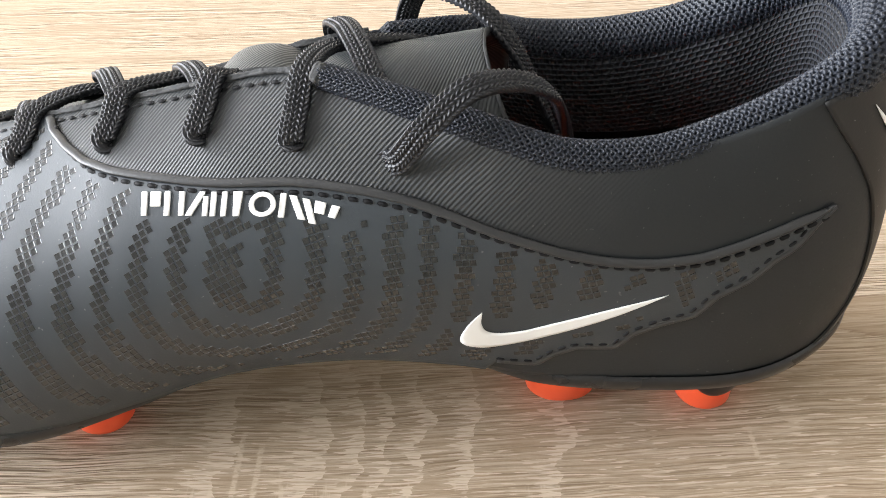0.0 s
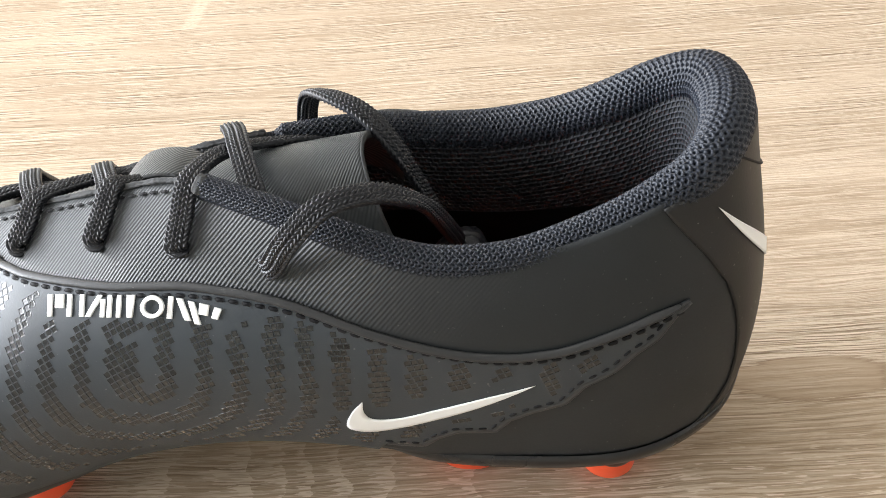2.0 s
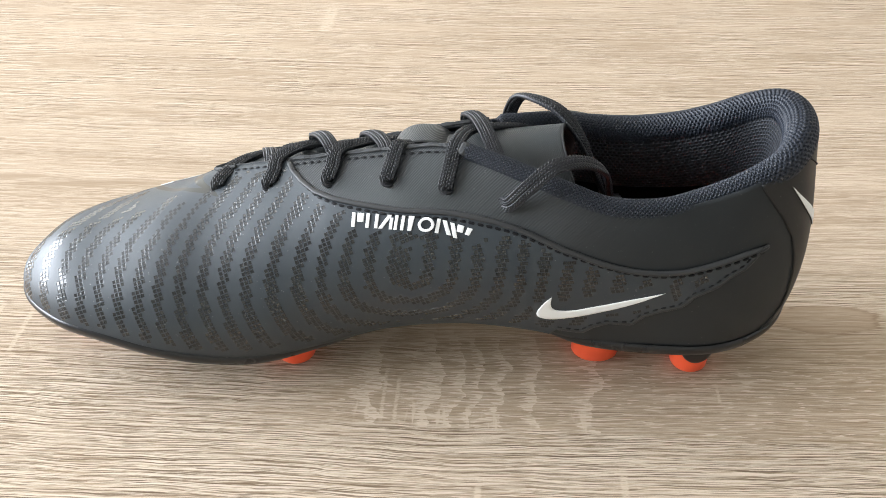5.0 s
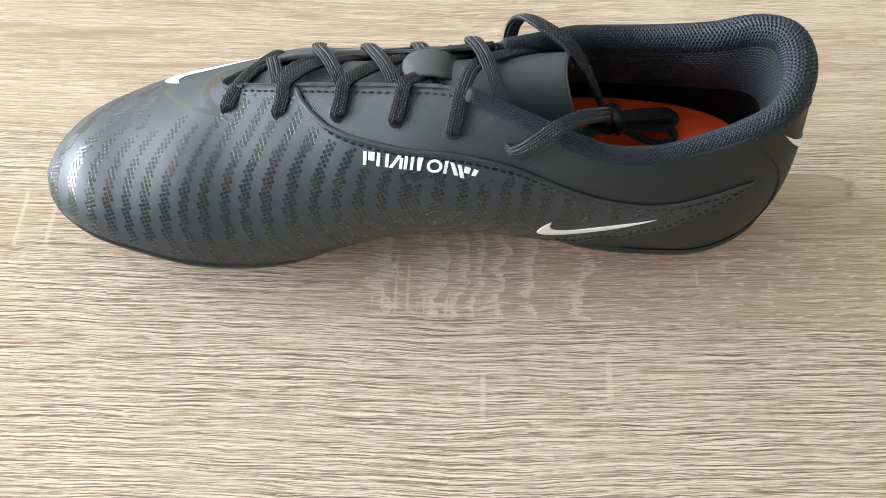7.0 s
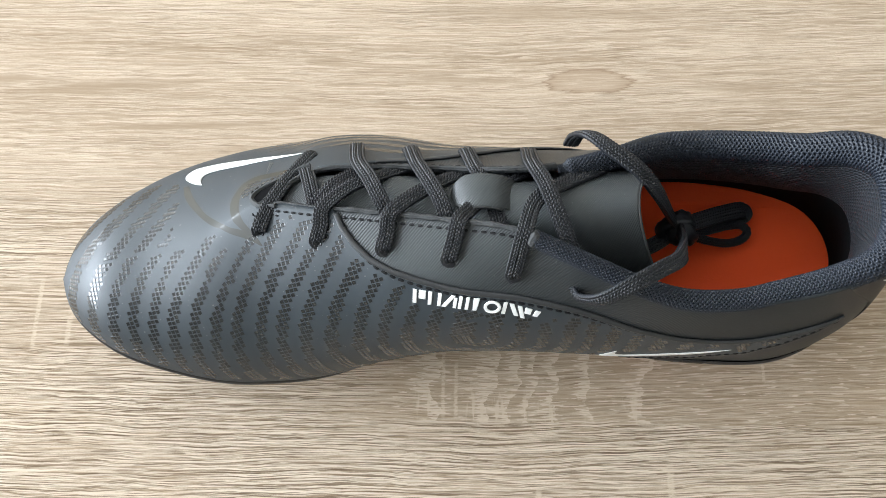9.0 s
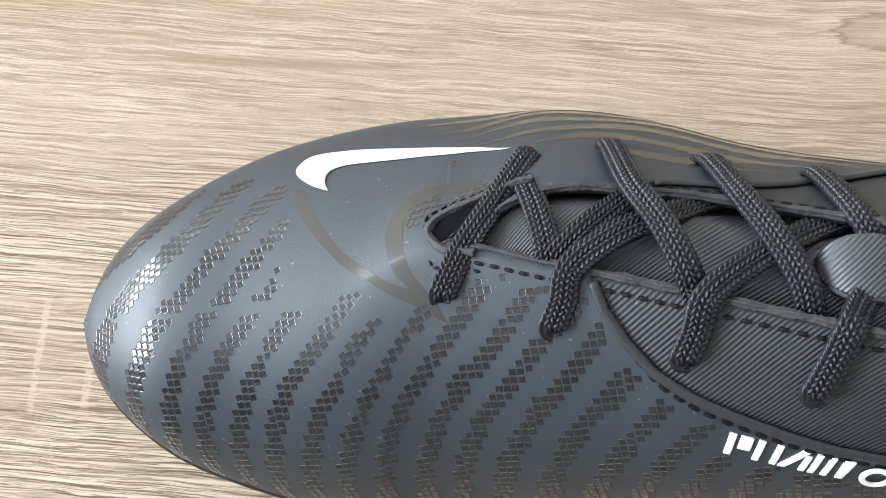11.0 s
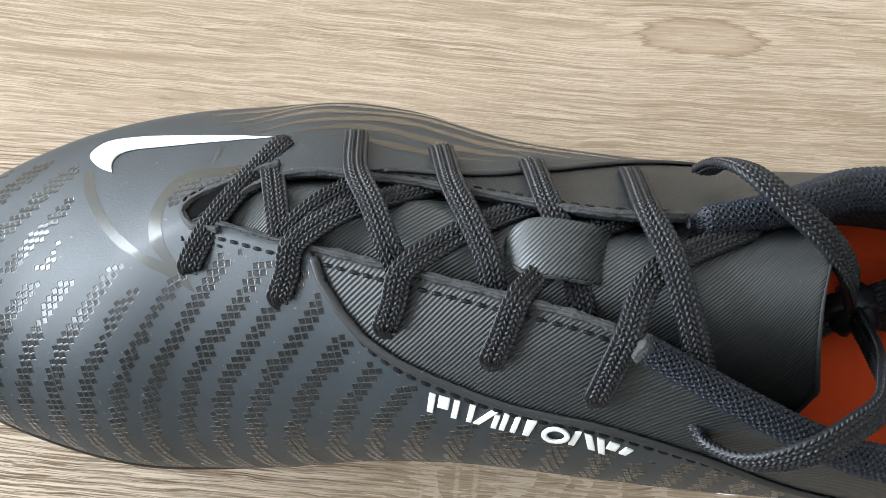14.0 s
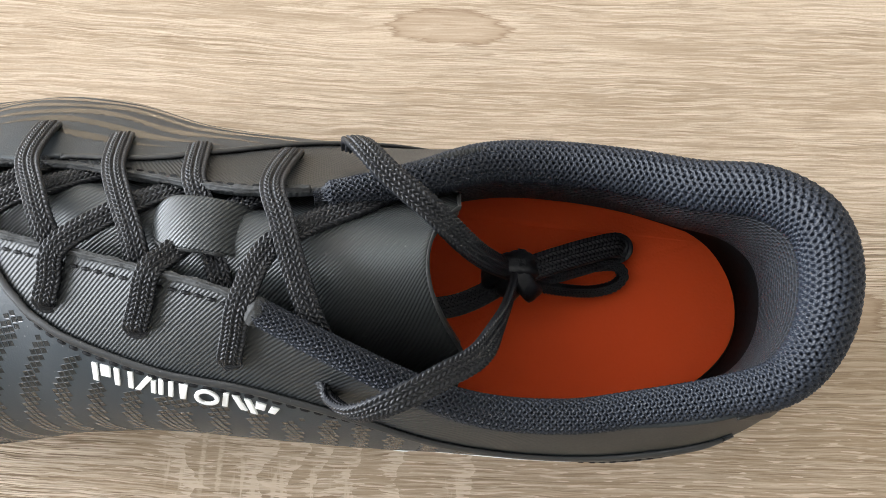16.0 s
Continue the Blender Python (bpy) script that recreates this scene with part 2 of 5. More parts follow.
def twill_material(name, base, rough, fade):
    m = material(name, base, rough)
    n = Nodes(m)
    tc = n.add("ShaderNodeTexCoord")
    sep = n.add("ShaderNodeSeparateXYZ", {0: tc.outputs["UV"]})
    u_, v_ = sep.outputs[0], sep.outputs[1]
    wob = n.math("MULTIPLY", n.noise(coords(n, (120, 120, 120)), 1.0, 2), 0.0004)
    phase = n.math("ADD", n.math("SUBTRACT", n.math("MULTIPLY", u_, 0.74), n.math("MULTIPLY", v_, 0.67)), wob)
    wave = n.math("SINE", n.math("MULTIPLY", phase, 2 * math.pi / 0.00074))
    if fade:
        keep = n.math("SUBTRACT", 1.0, n.math("MINIMUM", n.math("MAXIMUM", n.math("DIVIDE", n.math("SUBTRACT", n.math("ADD", u_, n.math("MULTIPLY", v_, -0.9)), 0.165), 0.03), 0.0), 1.0))
        wave = n.math("MULTIPLY", wave, keep)
        n.set(n.bsdf.inputs["Specular IOR Level"], n.math("ADD", 0.28, n.math("MULTIPLY", keep, 0.24)))
    grain = n.noise(coords(n, (1600, 1600, 1600)), 1.0, 2)
    n.set(n.bsdf.inputs["Base Color"], speckle(n, base, 0.35))
    n.set(n.bsdf.inputs["Normal"], n.bump(n.math("ADD", wave, n.math("MULTIPLY", grain, 0.6)), 0.5, 0.0001))
    n.set(n.bsdf.inputs["Roughness"], n.math("ADD", rough, n.math("MULTIPLY", n.math("SUBTRACT", grain, 0.5), 0.12)))
    return m


def grain_material(name, base, rough, scale, depth, spots=0.5):
    m = material(name, base, rough)
    n = Nodes(m)
    a = n.noise(coords(n, (scale, scale, scale)), 1.0, 2)
    n.set(n.bsdf.inputs["Base Color"], speckle(n, base, spots))
    n.set(n.bsdf.inputs["Normal"], n.bump(a, 0.6, depth))
    b = n.noise(coords(n, (60, 60, 60)), 1.0, 3)
    n.set(n.bsdf.inputs["Roughness"], n.math("ADD", rough - 0.06, n.math("MULTIPLY", b, 0.12)))
    return m


def cloth_material(name, base, rough, scale):
    m = material(name, base, rough)
    n = Nodes(m)
    a = n.noise(coords(n, (scale, scale, scale)), 1.0, 3)
    n.set(n.bsdf.inputs["Base Color"], n.mix(a, tuple(c * 0.55 for c in base), tuple(c * 1.6 for c in base)))
    n.set(n.bsdf.inputs["Normal"], n.bump(a, 0.5, 0.0002))
    return m


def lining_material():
    m = material("pit_shaded_knit_lining", (0.016, 0.018, 0.0235), 0.7)
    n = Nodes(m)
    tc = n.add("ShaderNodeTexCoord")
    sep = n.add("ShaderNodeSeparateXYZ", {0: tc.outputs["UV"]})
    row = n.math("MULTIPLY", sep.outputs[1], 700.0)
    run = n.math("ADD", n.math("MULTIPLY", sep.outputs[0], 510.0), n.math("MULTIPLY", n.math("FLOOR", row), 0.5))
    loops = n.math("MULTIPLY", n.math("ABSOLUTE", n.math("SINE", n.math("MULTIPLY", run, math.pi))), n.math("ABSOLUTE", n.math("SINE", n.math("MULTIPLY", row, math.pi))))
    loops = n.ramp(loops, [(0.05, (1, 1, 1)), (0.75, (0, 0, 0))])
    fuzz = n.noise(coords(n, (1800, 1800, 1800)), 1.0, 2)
    # the shade in the pits between loops is put into the colour
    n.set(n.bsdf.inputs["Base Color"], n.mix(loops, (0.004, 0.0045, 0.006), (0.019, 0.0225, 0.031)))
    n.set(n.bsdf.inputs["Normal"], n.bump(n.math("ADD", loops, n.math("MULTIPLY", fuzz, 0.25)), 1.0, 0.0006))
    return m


WOOD = wood_material()
WALL = grain_material("wall_paint", (0.5, 0.485, 0.46), 0.8, 300, 0.0005, 0.0)
OLIVE_WALL = grain_material("olive_wall_paint", (0.43, 0.42, 0.37), 0.8, 300, 0.0005, 0.0)
CREAM_WALL = grain_material("cream_wall_paint", (0.76, 0.71, 0.63), 0.8, 300, 0.0005, 0.0)
FLOOR = cloth_material("floor_laminate", (0.1, 0.075, 0.055), 0.5, 20)
WHITE_PVC = material("white_frame", (0.75, 0.75, 0.74), 0.35)
QUARTER = twill_material("black_twill_synthetic", (0.0205, 0.023, 0.0242), 0.48, True)
TONGUE = twill_material("grey_black_tongue_twill", (0.04, 0.044, 0.045), 0.38, False)
GRIP = grain_material("black_grip_synthetic", (0.0185, 0.0262, 0.0325), 0.52, 2200, 0.00008)
GRIP.node_tree.nodes["Principled BSDF"].inputs["Specular IOR Level"].default_value = 0.7
SQUARE = material("glossy_black_print", (0.006, 0.0065, 0.0065), 0.5, 0.0, 0.15)
GLOSS = material("glossy_olive_print", (0.02, 0.019, 0.012), 0.45, 0.0, 0.4)
for clear in (SQUARE, GLOSS):
    clear.node_tree.nodes["Principled BSDF"].inputs["Coat Weight"].default_value = 1.0
    clear.node_tree.nodes["Principled BSDF"].inputs["Coat IOR"].default_value = 1.6
    clear.node_tree.nodes["Principled BSDF"].inputs["Coat Roughness"].default_value = 0.17
GLOSS.node_tree.nodes["Principled BSDF"].inputs["Coat Roughness"].default_value = 0.22
GLOSS.node_tree.nodes["Principled BSDF"].inputs["Coat Weight"].default_value = 0.45
STRIPE = material("glossy_olive_stripe", (0.02, 0.019, 0.012), 0.4, 0.0, 0.4)
for name_, value_ in (("Coat Weight", 1.0), ("Coat IOR", 1.65), ("Coat Roughness", 0.16)):
    STRIPE.node_tree.nodes["Principled BSDF"].inputs[name_].default_value = value_
HEEL = grain_material("black_heel_synthetic", (0.015, 0.0148, 0.0142), 0.5, 1500, 0.00006)
HEEL.node_tree.nodes["Principled BSDF"].inputs["Specular IOR Level"].default_value = 0.35
SOLE = grain_material("black_sole_plastic", (0.01, 0.01, 0.011), 0.28, 500, 0.00003, 0.1)
KNIT = cloth_material("blue_black_knit", (0.015, 0.019, 0.028), 0.5, 1800)
KNIT.node_tree.nodes["Principled BSDF"].inputs["Specular IOR Level"].default_value = 0.42
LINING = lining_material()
# lining textile whose near-black colour carries the shade deep in the boot
SHADE_BLACK = cloth_material("shade_black_textile", (0.004, 0.004, 0.0045), 0.95, 900)
SHADE_BLACK.node_tree.nodes["Principled BSDF"].inputs["Specular IOR Level"].default_value = 0.08
ORANGE = grain_material("orange_stud_plastic", (0.95, 0.12, 0.045), 0.33, 400, 0.00004, 0.0)
FELT = grain_material("orange_insole_felt", (0.93, 0.098, 0.02), 0.9, 1400, 0.0002, 0.0)
LACE = cloth_material("black_woven_lace", (0.0105, 0.0115, 0.0145), 0.42, 1500)
EDGE = grain_material("grey_black_edge", (0.026, 0.0265, 0.027), 0.42, 1200, 0.0001)
FRAY = cloth_material("frayed_grey_edge", (0.042, 0.043, 0.043), 0.8, 1500)
THREAD = material("black_thread", (0.005, 0.005, 0.006), 0.65, 0.0, 0.25)
WHITE = grain_material("white_print", (0.78, 0.78, 0.76), 0.42, 900, 0.00003, 0.0)


# ---- mesh helpers ----
def mesh_object(name, verts, faces, mat, parent=None, label="", smooth=True, uvs=None):
    me = bpy.data.meshes.new(name)
    me.from_pydata([tuple(v) for v in verts], [], faces)
    if uvs is not None:
        layer = me.uv_layers.new(name="UVMap")
        idx = np.empty(len(me.loops), dtype=np.int32)
        me.loops.foreach_get("vertex_index", idx)
        layer.data.foreach_set("uv", np.asarray(uvs, dtype=np.float32)[idx].ravel())
    me.materials.append(mat)
    if smooth:
        me.shade_smooth()
    ob = new(name, me)
    if parent is not None:
        ob.parent = parent
    if label:
        tagged(ob, label)
    return ob


def part(name, bm, mat, parent=None, label="", smooth=False):
    me = bpy.data.meshes.new(name)
    bm.to_mesh(me)
    bm.free()
    me.materials.append(mat)
    if smooth:
        me.shade_smooth()
    ob = new(name, me)
    if parent is not None:
        ob.parent = parent
    if label:
        tagged(ob, label)
    return ob


def box_bm(x0, y0, z0, x1, y1, z1, bevel=0.0, segments=2):
    bm = bmesh.new()
    bmesh.ops.create_cube(bm, size=1, matrix=Matrix.Translation(((x0 + x1) / 2, (y0 + y1) / 2, (z0 + z1) / 2)) @ Matrix.Diagonal((x1 - x0, y1 - y0, z1 - z0, 1)))
    if bevel:
        bmesh.ops.bevel(bm, geom=bm.edges[:], offset=bevel, segments=segments, affect="EDGES")
    return bm


def spline(knots, t, first=None, last=None):
    """Catmull-Rom through evenly spaced knots; t from 0 to 1, any array; first and last are knots beyond the ends."""
    k = np.asarray(knots, float)
    if k.ndim == 1:
        return spline(k[:, None], t)[..., 0]
    t = np.clip(np.asarray(t, float), 0, 1) * (len(k) - 1)
    i = np.minimum(t.astype(int), len(k) - 2)
    f = (t - i)[..., None]
    pad = np.vstack([2 * k[0] - k[1] if first is None else np.asarray(first, float), k, 2 * k[-1] - k[-2] if last is None else np.asarray(last, float)])
    a, b, c, d = pad[i], pad[i + 1], pad[i + 2], pad[i + 3]
    return 0.5 * (2 * b + (c - a) * f + (2 * a - 5 * b + 4 * c - d) * f**2 + (3 * b - a - 3 * c + d) * f**3)


def grid_faces(rows, cols, base=0, closed=False):
    out = []
    for i in range(rows - 1):
        for j in range(cols if closed else cols - 1):
            k = (j + 1) % cols
            out.append((base + i * cols + j, base + (i + 1) * cols + j, base + (i + 1) * cols + k, base + i * cols + k))
    return out


# ---- the room ----
table = tagged(new("table"), "oak-look laminate table with a smooth matt top", "table")
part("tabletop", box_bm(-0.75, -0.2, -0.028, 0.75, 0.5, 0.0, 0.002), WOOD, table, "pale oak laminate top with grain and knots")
for x in (-0.69, 0.69):
    for y in (-0.15, 0.45):
        part("leg", box_bm(x - 0.025, y - 0.025, -0.74, x + 0.025, y + 0.025, -0.028, 0.002), WOOD, table)
ROOM = (-2.2, -2.6, -0.74, 1.9, 1.7, 1.76)
x0, y0, z0, x1, y1, z1 = ROOM
tagged(part("floor", box_bm(x0, y0, z0 - 0.1, x1, y1, z0), FLOOR), "brown laminate floor of the room", "floor", kind="structure")
tagged(part("ceiling", box_bm(x0, y0, z1, x1, y1, z1 + 0.1), WALL), "plain grey painted ceiling", "ceiling", kind="structure")
tagged(part("wall_north", box_bm(x0, y1, z0, x1, y1 + 0.1, z1), CREAM_WALL), "plain cream painted wall", "wall", kind="structure")
def boxes_bm(boxes):
    bm = bmesh.new()
    for bx in boxes:
        bmesh.ops.create_cube(bm, size=1, matrix=Matrix.Translation(((bx[0] + bx[3]) / 2, (bx[1] + bx[4]) / 2, (bx[2] + bx[5]) / 2)) @ Matrix.Diagonal((bx[3] - bx[0], bx[4] - bx[1], bx[5] - bx[2], 1)))
    return bm


WY0, WY1, WZ0, WZ1 = -0.87, 1.27, 0.05, 1.36
tagged(part("wall_west", boxes_bm([(x0 - 0.1, y0, z0, x0, WY0, z1), (x0 - 0.1, WY1, z0, x0, y1, z1), (x0 - 0.1, WY0, z0, x0, WY1, WZ0), (x0 - 0.1, WY0, WZ1, x0, WY1, z1)]), WALL), "grey painted wall with a window opening", "wall", kind="structure")
tagged(part("wall_south", box_bm(x0, y0 - 0.1, z0, x1, y0, z1), OLIVE_WALL), "plain olive-grey painted wall", "wall", kind="structure")


def window(name, m, width):
    """A white window frame with a sill, in an opening of that width."""
    ob = tagged(new(name), "white framed window letting daylight in", "window", kind="structure")
    h = WZ1 - WZ0
    part("window_frame", boxes_bm([(0, 0, 0, 0.05, 0.06, h), (width - 0.05, 0, 0, width, 0.06, h), (0.05, 0, 0, width - 0.05, 0.06, 0.05), (0.05, 0, h - 0.05, width - 0.05, 0.06, h)]), WHITE_PVC, ob)
    part("window_sill", box_bm(-0.05, -0.1, -0.03, width + 0.05, -0.02, -0.003, 0.004), WHITE_PVC, ob)
    ob.matrix_world = m


window("window_1", pose(x0 - 0.02, WY0, WZ0, 0, 0, 90), WY1 - WY0)
tagged(part("wall_east", box_bm(x1, y0, z0, x1 + 0.1, y1, z1), WALL), "plain grey painted wall", "wall", kind="structure")


# ---- the boot: rails in millimetres, from the toe tip to the heel ----
BOTTOM_NEAR = [(-147.3, -8, 24), (-140.5, -22.5, 25.5), (-124.5, -34.5, 26), (-105, -41, 25.5), (-84, -44.5, 22.5), (-64, -43.3, 19), (-46, -40.5, 18.5), (-25, -35, 21), (-2, -31.7, 27), (24, -32, 31), (48, -33.5, 30.5), (68, -34.5, 26.8), (90, -35.2, 26), (112, -35, 26.5), (127.8, -29.5, 28), (139.2, -19, 30), (145.6, 2, 31)]
BOTTOM_FAR = [(-147.3, -8, 24), (-142, 9, 25.5), (-129, 22.5, 26), (-108, 36, 26), (-84, 45, 24), (-62, 50, 21), (-42, 52.5, 19.5), (-24, 50, 21), (-2, 41, 27), (24, 37, 31), (48, 36.5, 31), (68, 37.5, 28), (90, 38, 27), (112, 35.5, 26.5), (127.8, 29.2, 28), (139.2, 21, 30), (145.6, 2, 31)]
TOP_NEAR = [(-147.5, -8, 28), (-142, -8.5, 36), (-128, -8, 46.8), (-108, -6, 52), (-88, -3, 58.8), (-69, 7, 66.3), (-48, 4, 73.3), (-26, -0.3, 80), (-3, -5.2, 86.6), (17.5, -10, 91.8), (37, -18.5, 91.6), (57, -28.5, 86.6), (78, -32, 83.2), (99, -30.8, 86), (119, -27.4, 93), (134.3, -17.3, 99.3), (141.0, 1, 98.8)]
TOP_FAR = [(-147.5, -8, 28), (-142, -8.5, 36), (-128, -8, 46.8), (-108, -6, 52), (-88, -3, 58.8), (-69, 7, 66.3), (-50, 19, 69), (-28, 19.8, 72), (-3, 16, 79.5), (18, 13, 86.5), (40, 15, 89), (60, 24, 87), (80, 30, 80), (101, 28, 82), (118, 22.5, 92), (133.5, 14.8, 99), (141.0, 1, 98.8)]
BULGE_NEAR = [0.3, 0, -0.5, -1.5, -1, 2.2, 5.5, 9, 11.7, 12.5, 9.2, 4.8, 3, 2.5, 4.5, 6, 6]
BULGE_FAR = [0, 0, -0.5, -2, -2, -2, -1, 1, 4, 6, 6, 5, 5, 5, 5.5, 6, 6]
REACH_NEAR = [0.3, 0.37, 0.36, 0.34, 0.38, 0.42, 0.44, 0.48, 0.46, 0.42, 0.41, 0.38, 0.37, 0.37, 0.37, 0.37, 0.36]
REACH_FAR = [0.3, 0.33, 0.32, 0.3, 0.3, 0.3, 0.34, 0.38, 0.38, 0.35, 0.35, 0.35, 0.35, 0.35, 0.35, 0.35, 0.35]
DROP_NEAR = [0, 0, 0, 0, 0, 4, 6, 10, 21, 35, 49, 64, 70, 73, 79, 82, 82]
DROP_FAR = [0, 0, 0, 2, 3, 20, 35, 40, 45, 52, 62, 74, 80, 82, 82, 82, 82]
MM = 0.001


def rail(knots, s):
    """A rail of the boot; its ends run on into the rail of the other side."""
    other = {id(BOTTOM_NEAR): BOTTOM_FAR, id(BOTTOM_FAR): BOTTOM_NEAR, id(TOP_NEAR): TOP_FAR, id(TOP_FAR): TOP_NEAR}[id(knots)]
    low = knots is BOTTOM_NEAR or knots is BOTTOM_FAR
    return spline(knots, s, other[1] if low else None, other[-2])


def outward(s, near):
    """The level direction out of the boot along its lower edge."""
    knots = BOTTOM_NEAR if near else BOTTOM_FAR
    e = 0.012
    d = rail(knots, np.minimum(s + e, 1)) - rail(knots, np.maximum(s - e, 0))
    d[..., 2] = 0
    o = np.stack([d[..., 1], -d[..., 0], 0 * s], -1) if near else np.stack([-d[..., 1], d[..., 0], 0 * s], -1)
    return o / np.linalg.norm(o, axis=-1, keepdims=True)


def skin(s, v, near, lift=0.0):
    """A point of the boot's outer skin in millimetres: s from toe to heel, v from the sole's edge to the top."""
    s, v = np.broadcast_arrays(np.asarray(s, float), np.asarray(v, float))
    if lift:
        e = 2e-3
        a = skin(np.clip(s + e, 0, 1), v, near) - skin(np.clip(s - e, 0, 1), v, near)
        b = skin(s, np.clip(v + e, 0, 1), near) - skin(s, np.clip(v - e, 0, 1), near)
        n = np.cross(a, b) if near else np.cross(b, a)
        n /= np.linalg.norm(n, axis=-1, keepdims=True) + 1e-9
        return skin(s, v, near) + lift * n
    b, t = rail(BOTTOM_NEAR if near else BOTTOM_FAR, s), rail(TOP_NEAR, s)
    if not near:
        f = np.clip(s * 16 - 5, 0, 1)[..., None]
        t = np.where((s > 0.3125)[..., None], rail(TOP_FAR, s) + f * (1 - f) ** 2 * np.array([1.0, -7.5, 2.15]), t)
    o, up = outward(s, near), np.array([0, 0, 1.0])
    h = np.linalg.norm(t - b, axis=-1)[..., None]
    bulge = spline(BULGE_NEAR if near else BULGE_FAR, s)[..., None]
    drop = np.radians(spline(DROP_NEAR if near else DROP_FAR, s))[..., None]
    reach = spline(REACH_NEAR if near else REACH_FAR, s)[..., None]
    p1 = b + o * bulge + up * h * 0.36
    side = np.array([0, -1.0 if near else 1.0, 0])
    blend = np.clip((s - 0.27) / 0.1, 0, 1)[..., None]
    o = side * (1 - blend) + o * blend
    p2 = t + (o * np.cos(drop) - up * np.sin(drop)) * h * reach
    v = v[..., None]
    return b * (1 - v) ** 3 + 3 * p1 * v * (1 - v) ** 2 + 3 * p2 * v * v * (1 - v) + t * v**3


def eased(n):
    """Stations, closer together at toe and heel."""
    u = np.linspace(0, 1, n)
    return 0.5 * u + 0.5 * (0.5 - 0.5 * np.cos(np.pi * u))


def sheet(name, near, s, lo, hi, cols, lift, thick, mat, parent, label=""):
    """A piece of the skin between the heights lo and hi (arrays along s), thickened inward."""
    s = np.asarray(s)
    f = np.linspace(0, 1, cols)[None, :]
    v = lo[:, None] + (hi - lo)[:, None] * f
    ss = np.repeat(s[:, None], cols, 1)
    p = skin(ss, v, near, lift) * MM
    faces = grid_faces(len(s), cols)
    if not near:
        faces = [q[::-1] for q in faces]
    rows = np.concatenate([[0], np.cumsum(np.linalg.norm(np.diff(p[:, cols // 2], axis=0), axis=-1))])
    ups = np.concatenate([np.zeros((len(s), 1)), np.cumsum(np.linalg.norm(np.diff(p, axis=1), axis=-1), axis=1)], 1)
    uv = np.stack([np.repeat(rows[:, None], cols, 1), ups], -1).reshape(-1, 2)
    ob = mesh_object(name, p.reshape(-1, 3), faces, mat, parent, label, uvs=uv)
    if thick:
        mod = ob.modifiers.new("thickness", "SOLIDIFY")
        mod.thickness, mod.offset = thick, -1.0
    return ob



def knots_at(pairs, s):
    """Straight lines through (s, value) pairs."""
    a = np.asarray(pairs, float)
    return np.interp(s, a[:, 0], a[:, 1])


# the stitched seam of the grip overlay on the near side, its jagged lower end, and the far seam
SEAM_NEAR = [(0.0, 1.0), (0.393, 1.0), (0.3965, 0.98), (0.3993, 0.93), (0.4085, 0.872), (0.4216, 0.822), (0.4427, 0.785), (0.465, 0.758), (0.4917, 0.7306), (0.5195, 0.71), (0.5439, 0.7), (0.5684, 0.6985), (0.5895, 0.7), (0.6107, 0.7065), (0.6307, 0.709), (0.6574, 0.708), (0.6774, 0.7), (0.6997, 0.683), (0.7219, 0.66), (0.7464, 0.638), (0.772, 0.621), (0.7964, 0.6175), (0.8276, 0.636), (0.8532, 0.646), (0.8821, 0.644)]
ZIG_NEAR = [(0.0, 0.0), (0.648, 0.0), (0.6574, 0.07), (0.6852, 0.085), (0.6963, 0.145), (0.7119, 0.195), (0.7353, 0.2), (0.7475, 0.275), (0.7653, 0.325), (0.7853, 0.36), (0.8009, 0.44), (0.8231, 0.485), (0.8387, 0.535), (0.8543, 0.56), (0.8687, 0.615), (0.8821, 0.638)]
SEAM_FAR = [(0.0, 1.0), (0.41, 1.0), (0.435, 0.96), (0.465, 0.925), (0.495, 0.845), (0.53, 0.72), (0.575, 0.5), (0.63, 0.28), (0.68, 0.12), (0.73, 0.02)]
HEEL_SEAM = [(0.0, 0.881), (0.0457, 0.9021), (0.128, 0.9177), (0.2374, 0.9205), (0.37, 0.921), (0.4795, 0.9188), (0.6027, 0.9132), (0.7626, 0.8988), (0.89, 0.8843), (1.0, 0.8721)]

boot = tagged(new("football_boot"), "black laced football boot with orange studs and orange insole", "football boot")
S = eased(240)


